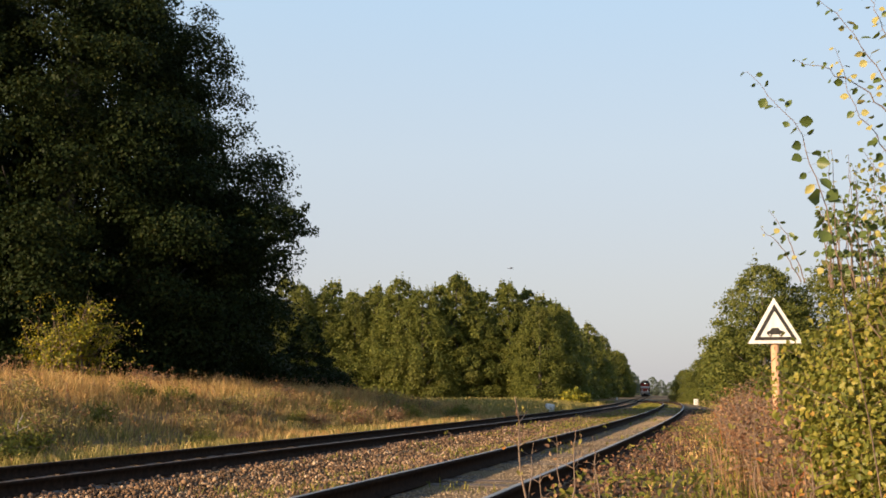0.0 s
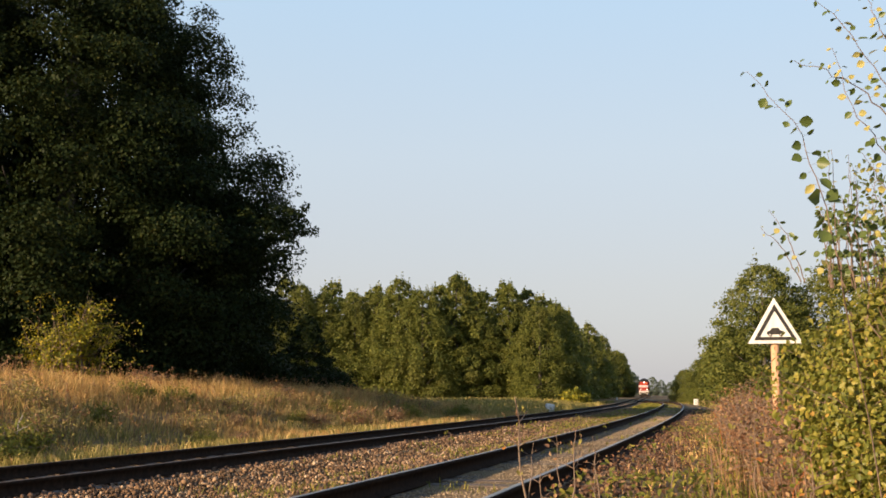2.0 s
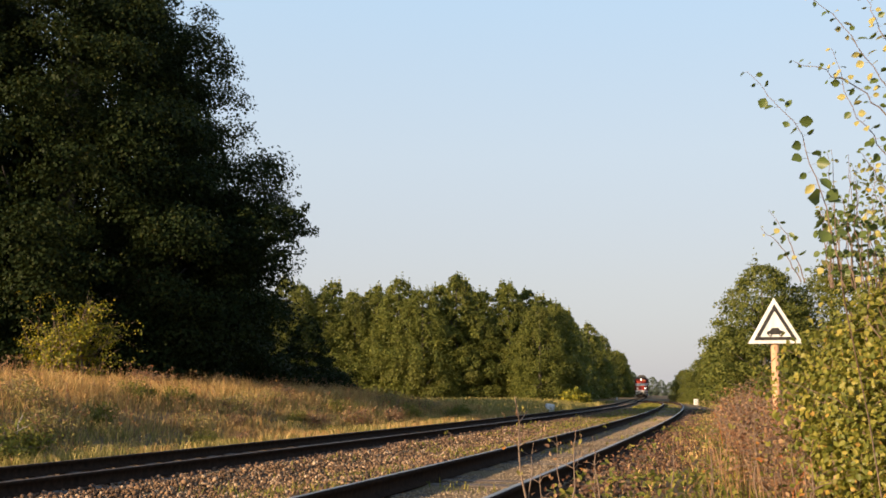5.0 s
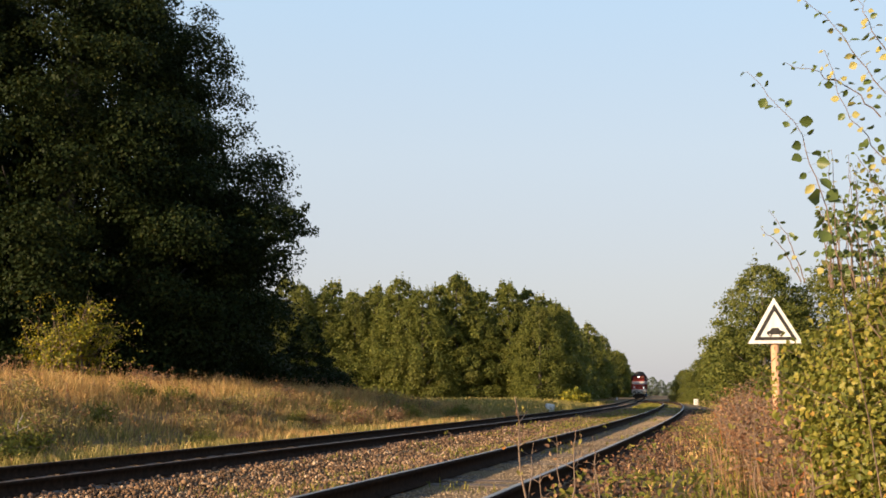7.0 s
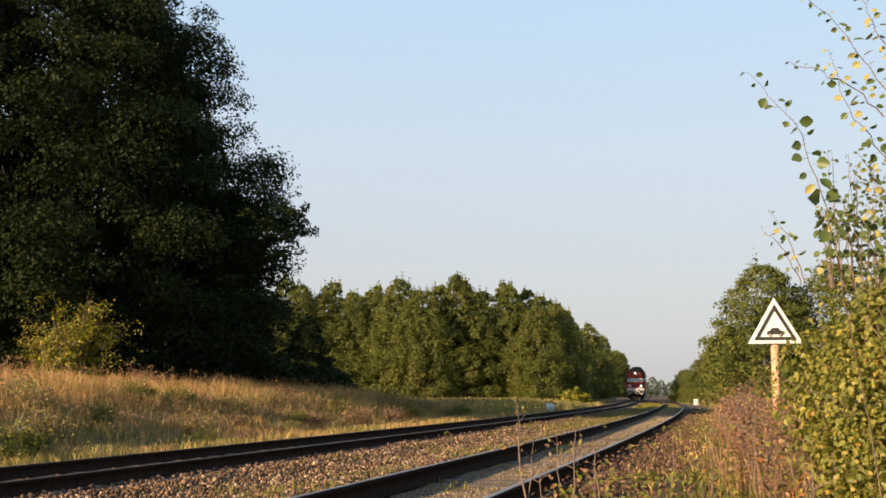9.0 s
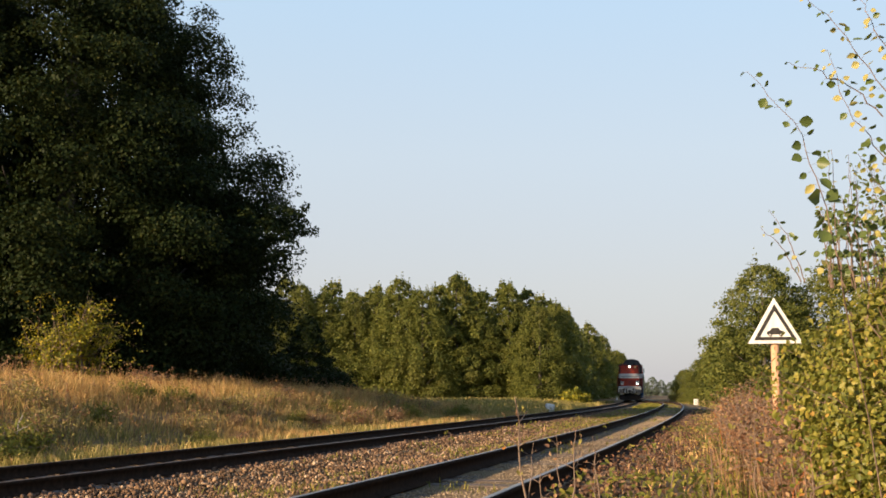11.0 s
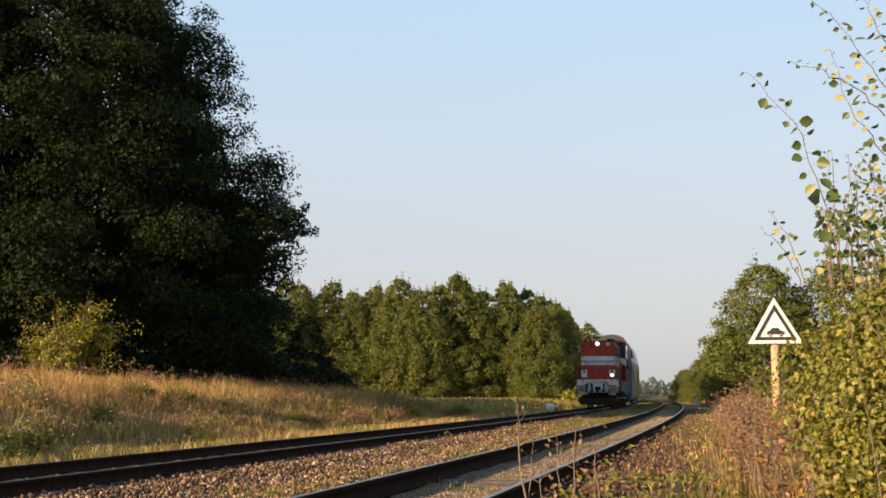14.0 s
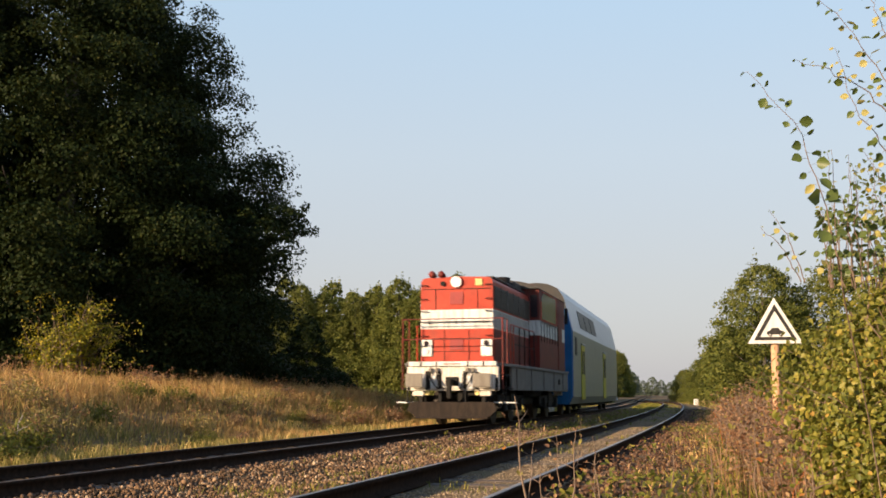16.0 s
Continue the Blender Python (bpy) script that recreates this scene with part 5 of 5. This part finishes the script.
    for z0, z1 in ((1.76, 2.68),):
        for x in (-0.36, 0.36):
            part("hood_seam", box(x - 0.008, x + 0.008, 0.487, 0.499, z0, z1), M_DARK, L)
    for z in (2.05, 2.42):
        part("hood_seam", box(-0.7, 0.7, 0.487, 0.499, z, z + 0.015), M_DARK, L)
    part("badge_panel", box(-0.2, 0.2, 0.478, 0.499, 3.4, 3.76, 0.006), paint("dull_red_panel", (0.33, 0.05, 0.045), 0.5, amount=0.3), L, "plain dull red panel")
    part("badge_panel", box(-0.2, 0.2, 0.478, 0.499, 2.1, 2.4, 0.006), bpy.data.materials["dull_red_panel"], L)
    top = part("top_headlight", rod((0, 0.42, 4.04), (0, 0.499, 4.04), 0.165, 12), M_CREAM, L, "white headlight housing")
    part("headlight_lens", rod((0, 0.419, 4.045), (0, 0.405, 4.045), 0.088, 20), M_LAMP, top, "lit headlight")
    part("marker_light", box(0.55, 0.77, 0.46, 0.499, 3.92, 4.12, 0.02), M_YELLOW, L, "square yellow lamp")
    part("roof_vent", rod((-0.4, 0.5, 4.0), (-0.4, 0.44, 4.0), 0.07, 12), M_DARK, L)
    for x in (-0.72, -0.45):
        part("horn", rod((x, 0.45, 4.27), (x, 0.85, 4.27), 0.1, 14, r2=0.05), M_RED_SIDE, L, "dark brown horn", True)
        part("horn_foot", box(x - 0.04, x + 0.04, 0.6, 0.7, 4.1, 4.25), M_DARK, L)
    for s in (-1, 1):
        lamp = part("lamp_plate", box(s * 0.88 - 0.17, s * 0.88 + 0.17, 0.44, 0.499, 1.92, 2.4, 0.05, seg=2), M_WHITE, L, "white lamp panel")
        part("tail_lens", rod((s * 0.88, 0.439, 2.29), (s * 0.88, 0.42, 2.29), 0.075, 16), M_LENS, lamp, "dark red lens")
        part("headlight_lens", rod((s * 0.88, 0.439, 2.06), (s * 0.88, 0.41, 2.06), 0.066, 18), M_LAMP if s > 0 else M_CREAM, lamp, "lit headlight" if s > 0 else "unlit headlight")
        for z in (2.2, 2.5, 2.9, 3.2, 3.55, 3.95):
            handrail([(s * 0.86, 0.5, z), (s * 0.86, 0.42, z), (s * 1.04, 0.42, z), (s * 1.04, 0.5, z)], 0.014, L, M_DARK, "grab_rung")
        # side doors and louvres of the hood
        for k in range(6):
            y0 = 0.62 + k * 0.92
            x0, x1 = sorted((s * w, s * (w + 0.02)))
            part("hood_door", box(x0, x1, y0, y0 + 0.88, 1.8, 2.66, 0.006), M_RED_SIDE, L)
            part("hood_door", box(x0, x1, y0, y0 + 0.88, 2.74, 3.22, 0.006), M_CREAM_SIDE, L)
            lv = part("louvre_panel", box(x0, x1, y0, y0 + 0.88, 3.3, 3.92, 0.006), M_GRILLE, L, "sooty dark louvre panel")
            part("panel_frame", box(*sorted((s * (w + 0.02), s * (w + 0.05))), y0 + 0.88, y0 + 0.915, 3.3, 3.94), M_SILL, L, "grey frame between the louvre panels")
            for j in range(6):
                z = 3.35 + j * 0.095
                part("slat", box(*sorted((s * (w + 0.02), s * (w + 0.045))), y0 + 0.05, y0 + 0.85, z, z + 0.03), M_GRILLE, lv)
        part("hood_edge", box(*sorted((s * 0.75, s * 0.98)), 1.0, 6.1, 4.185, 4.24, 0.01), M_ROOF, L)
    part("exhaust", rod((0.55, 4.4, 4.15), (0.55, 4.4, 4.56), 0.24, 18), M_DARK, L, "black exhaust stack", True)
    part("roof_hatch", box(-0.7, 0.85, 4.9, 6.05, 4.2, 4.5, 0.06), M_ROOF, L)
    part("roof_hatch", box(-0.6, 0.6, 1.2, 3.0, 4.2, 4.26, 0.02), M_ROOF, L)
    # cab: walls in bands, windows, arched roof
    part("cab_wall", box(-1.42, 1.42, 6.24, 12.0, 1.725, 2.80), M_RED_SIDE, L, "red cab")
    part("cab_wall", box(-1.42, 1.42, 6.24, 12.0, 2.80, 3.3), M_CREAM, L)
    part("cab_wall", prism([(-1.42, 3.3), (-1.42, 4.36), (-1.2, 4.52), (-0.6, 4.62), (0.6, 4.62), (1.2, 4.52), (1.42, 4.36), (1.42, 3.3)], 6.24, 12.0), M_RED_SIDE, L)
    arch = [(-1.46, 4.36)] + [(1.5 * math.sin(a), 4.24 + 0.43 * math.cos(a)) for a in np.linspace(-1.1, 1.1, 13)] + [(1.46, 4.36)]
    part("cab_roof", prism(arch, 6.1, 12.15), M_ROOF, L, "sooty grey arched cab roof")
    for s in (-1, 1):
        x0, x1 = sorted((s * 1.42, s * 1.44))
        part("cab_window", slab([(6.55, 3.36), (9.8, 3.36), (9.8, 4.28), (7.1, 4.28), (6.75, 4.16), (6.55, 3.85)], x0, x1), M_CABGLASS, L, "cab side window reflecting sky")
        for a, b2, z0, z1 in ((6.45, 9.9, 3.31, 3.36), (6.9, 9.9, 4.28, 4.33), (6.45, 6.55, 3.36, 3.95), (9.8, 9.9, 3.36, 4.28)):
            part("window_frame", box(*sorted((s * 1.42, s * 1.455)), a, b2, z0, z1), M_RED, L)
        part("front_window", box(*sorted((s * 1.12, s * 1.36)), 6.225, 6.239, 3.4, 4.15, 0.004), M_LENS, L, "dark cab front window")
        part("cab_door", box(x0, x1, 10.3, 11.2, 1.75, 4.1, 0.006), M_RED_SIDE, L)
        part("mirror", box(*sorted((s * 1.5, s * 1.62)), 11.5, 11.55, 3.5, 4.1, 0.01), M_DARK, L)
        part("mirror_arm", rod((s * 1.42, 11.52, 3.8), (s * 1.51, 11.52, 3.8), 0.015, 6), M_DARK, L)
    # short hood behind the cab
    part("short_hood", prism(hood_outline(1.06, 1.725, 3.3), 12.001, 12.75), M_RED, L)
    # red hand rails round the deck
    for z in (2.38, 2.95):
        handrail([(-1.44, 0.62, z), (-1.44, -0.02, z), (1.44, -0.02, z), (1.44, 0.62, z)], 0.015, L, M_RED_SIDE)
    for x in (-1.44, 1.44):
        for y in (-0.02, 0.62):
            handrail([(x, y, 1.0 if y < 0 else 1.7), (x, y, 2.96)], 0.022, L, M_RED_SIDE, "rail_post")
    for x in (-0.8, 0.0, 0.8):
        handrail([(x, 0.495, 2.86), (x, 0.43, 2.86), (x, 0.43, 2.95)], 0.012, L, M_DARK, "rail_bracket")
    handrail([(-0.9, 0.43, 2.9), (0.9, 0.43, 2.9)], 0.014, L, M_DARK)
    for s in (-1, 1):
        x = s * 1.4
        handrail([(x, 1.3, 1.72), (x, 1.3, 2.85), (x, 5.3, 2.85)], 0.02, L, M_RED)
        handrail([(x, 1.75, 1.72), (x, 1.75, 2.85)], 0.02, L, M_RED, "rail_post")
        handrail([(x, 1.75, 2.3), (x, 5.3, 2.3)], 0.014, L, M_DARK)
        for y in np.arange(2.7, 5.3, 0.85):
            handrail([(x, float(y), 1.72), (x, float(y), 2.85)], 0.018, L, M_DARK, "rail_post")
        for y in np.arange(6.3, 10.0, 0.6):
            handrail([(s * 1.47, float(y), 2.6), (s * 1.47, float(y), 3.25)], 0.012, L, M_DARK, "rail_post")
        handrail([(s * 1.47, 6.3, 3.25), (s * 1.47, 9.9, 3.25)], 0.012, L, M_DARK)
    return L, sets


def coach_outline(inset=0.0):
    right = [(1.25, 0.45), (1.4, 0.75), (1.42, 1.4), (1.42, 3.42), (1.37, 3.62), (1.12, 4.75), (0.88, 5.12), (0.48, 5.32), (0, 5.38)]
    right = [(x - inset if x else 0, z - (inset if z > 3 else -inset if z < 1 else 0)) for x, z in right]
    return right + [(-x, z) for x, z in reversed(right[:-1])]


def coach_shell(pts, y0, y1):
    """The coach's skin with a paint for each band of its height."""
    bm = prism(pts, y0, y1)
    for f in bm.faces:
        z = f.calc_center_median().z
        f.material_index = 3 if abs(f.normal.y) > 0.9 else 2 if z > 3.5 else 1
    return bm


def build_coach():
    C = tagged(new("double_deck_coach"), "double-deck coach with blue end and yellow doors", "railway coach")
    sets = bogie(C, 3.2, 1.25, 0.46) + bogie(C, 20.0, 1.25, 0.46)
    me = to_mesh(coach_shell(coach_outline(), 0.62, 22.6), "body", [M_GREY, M_OLIVE, M_SILVER, M_ROOF])
    child("body", me, C, "pale grey and yellow-green coach body")
    # blue end section wraps round the first metre
    end = [(1.255, 0.45), (1.406, 0.75), (1.426, 1.4), (1.426, 3.42), (1.376, 3.62), (1.22, 4.3)]
    part("end_section", prism(end + [(-x, z) for x, z in reversed(end)], 0.56, 1.0), M_BLUE, C, "sky-blue end of the coach")
    part("gangway", box(-0.5, 0.5, 0.2, 0.559, 1.2, 3.3, 0.05), M_DARK, C, "black rubber gangway")
    for s in (-1, 1):
        x0, x1 = sorted((s * 1.423, s * 1.445))
        part("window", box(x0, x1, 1.7, 2.3, 2.45, 3.2, 0.01), M_PANE, C)
        for y0 in (3.8, 13.8):
            d = part("door", box(x0, s * 1.45 if s > 0 else x1, y0, y0 + 1.35, 0.62, 2.95, 0.01) if s > 0 else box(-1.45, x1, y0, y0 + 1.35, 0.62, 2.95, 0.01), M_DOOR, C, "yellow passenger door")
            for k in (0.16, 0.78):
                part("door_window", box(*sorted((s * 1.45, s * 1.456)), y0 + k, y0 + k + 0.4, 1.7, 2.7, 0.01), M_PANE, d)
            part("door_rail", box(*sorted((s * 1.43, s * 1.49)), y0 - 0.05, y0 + 1.4, 2.97, 3.03, 0.01), M_SILVER, d)
        # upper-deck windows lie in the sloping side
        for k in range(3):
            y0 = 4.4 + k * 2.35
            part("upper_window", slab([(y0, 3.72), (y0 + 2.2, 3.72), (y0 + 2.2, 4.5), (y0, 4.5)], 0, 0.02), M_PANE, C, "upper deck window").matrix_basis = slope_pose(s)
    part("roof_rib", box(-0.5, 0.5, 3.0, 21.5, 5.3, 5.41, 0.02), M_SILVER, C)
    part("underframe", box(-1.1, 1.1, 5.2, 18.0, 0.3, 0.8, 0.05), M_DARK, C)
    for y, d in ((0.56, -1), (22.6, 1)):
        for s in (-1, 1):
            part("buffer", rod((s * 0.96, y, 1.1), (s * 0.96, y + d * 0.5, 1.1), 0.17, 16), M_DARK, C, "steel buffer", True)
    return C, sets


def slope_pose(s):
    """Leans an upright pane into the slope of the upper side."""
    a = math.degrees(math.atan2(0.25, 1.13))
    m = pose(0, 0, 3.62, 0, 0, 0) @ pose(0, 0, 0, 0, -s * a, 0) @ pose(0, 0, -3.62)
    return pose(s * 1.37 + (0.004 if s > 0 else -0.024), 0, 0) @ m


LOCO, LOCO_SETS = build_loco()
COACH, COACH_SETS = build_coach()


# ---- what moves ----
def front_s(t):
    """Way of the locomotive's front along the main line: steady 19.5 m/s."""
    return 22.45 + 19.54 * (16 - t)


def on_line(s, half, mid):
    """Pose of a vehicle whose bogies ride at s + mid -/+ half."""
    x0, y0, _ = MAIN.at(s + mid - half)
    x1, y1, _ = MAIN.at(s + mid + half)
    th = math.atan2(x1 - x0, y1 - y0)
    return pose((x0 + x1) / 2 - mid * math.sin(th), (y0 + y1) / 2 - mid * math.cos(th), 0, 0, 0, -math.degrees(th))


def motions():
    ts = [k * 0.25 for k in range(65)]
    walk(LOCO, [(t, on_line(front_s(t), 3.5, 6.4)) for t in ts])
    walk(COACH, [(t, on_line(front_s(t) + 13.35, 8.4, 11.6)) for t in ts])
    for ws, y, r in LOCO_SETS + COACH_SETS:
        walk(ws, [(k / 30, pose(0, y, r, math.degrees(19.54 * k / 30 / r), 0, 0)) for k in range(481)])
    # the bird flies across and away behind the trees
    b0, b1 = Vector(at_view(905, 475, 90)), Vector(at_view(607, 444, 90))
    step = (b1 - b0) / 1.5
    walk(BIRD, [(t, Matrix.Translation(b0 + step * t + Vector((0, 0, 0.25 * math.sin(t * 2.2)))) @ pose(0, 0, 0, 0, 4, 176)) for t in [k * 0.5 for k in range(33)]])
    for wing, s in zip(WINGS, (-1, 1)):
        walk(wing, [(k / 10, pose(0, 0, 0, s * 38 * math.sin(k * 2.4), 0, 0)) for k in range(161)])
    # wind moves the tall sapling
    lean = [(0, 0.0), (1.5, 0.25), (2.5, 0.8), (3.5, 1.3), (4.2, 0.7), (5.2, 0.6), (6.3, 1.3), (7.0, 1.9), (8.0, 1.6), (9.0, 1.3), (10.2, 1.1), (11.5, 1.9), (12.5, 2.5), (13.5, 1.4), (14.5, 0.7), (15.3, 0.2), (16.0, 0.0)]
    walk(SWAY, [(t, Matrix.Translation(SWAY_FOOT) @ pose(0, 0, 0, 0, -a * 0.6, 0)) for t, a in lean])


motions()
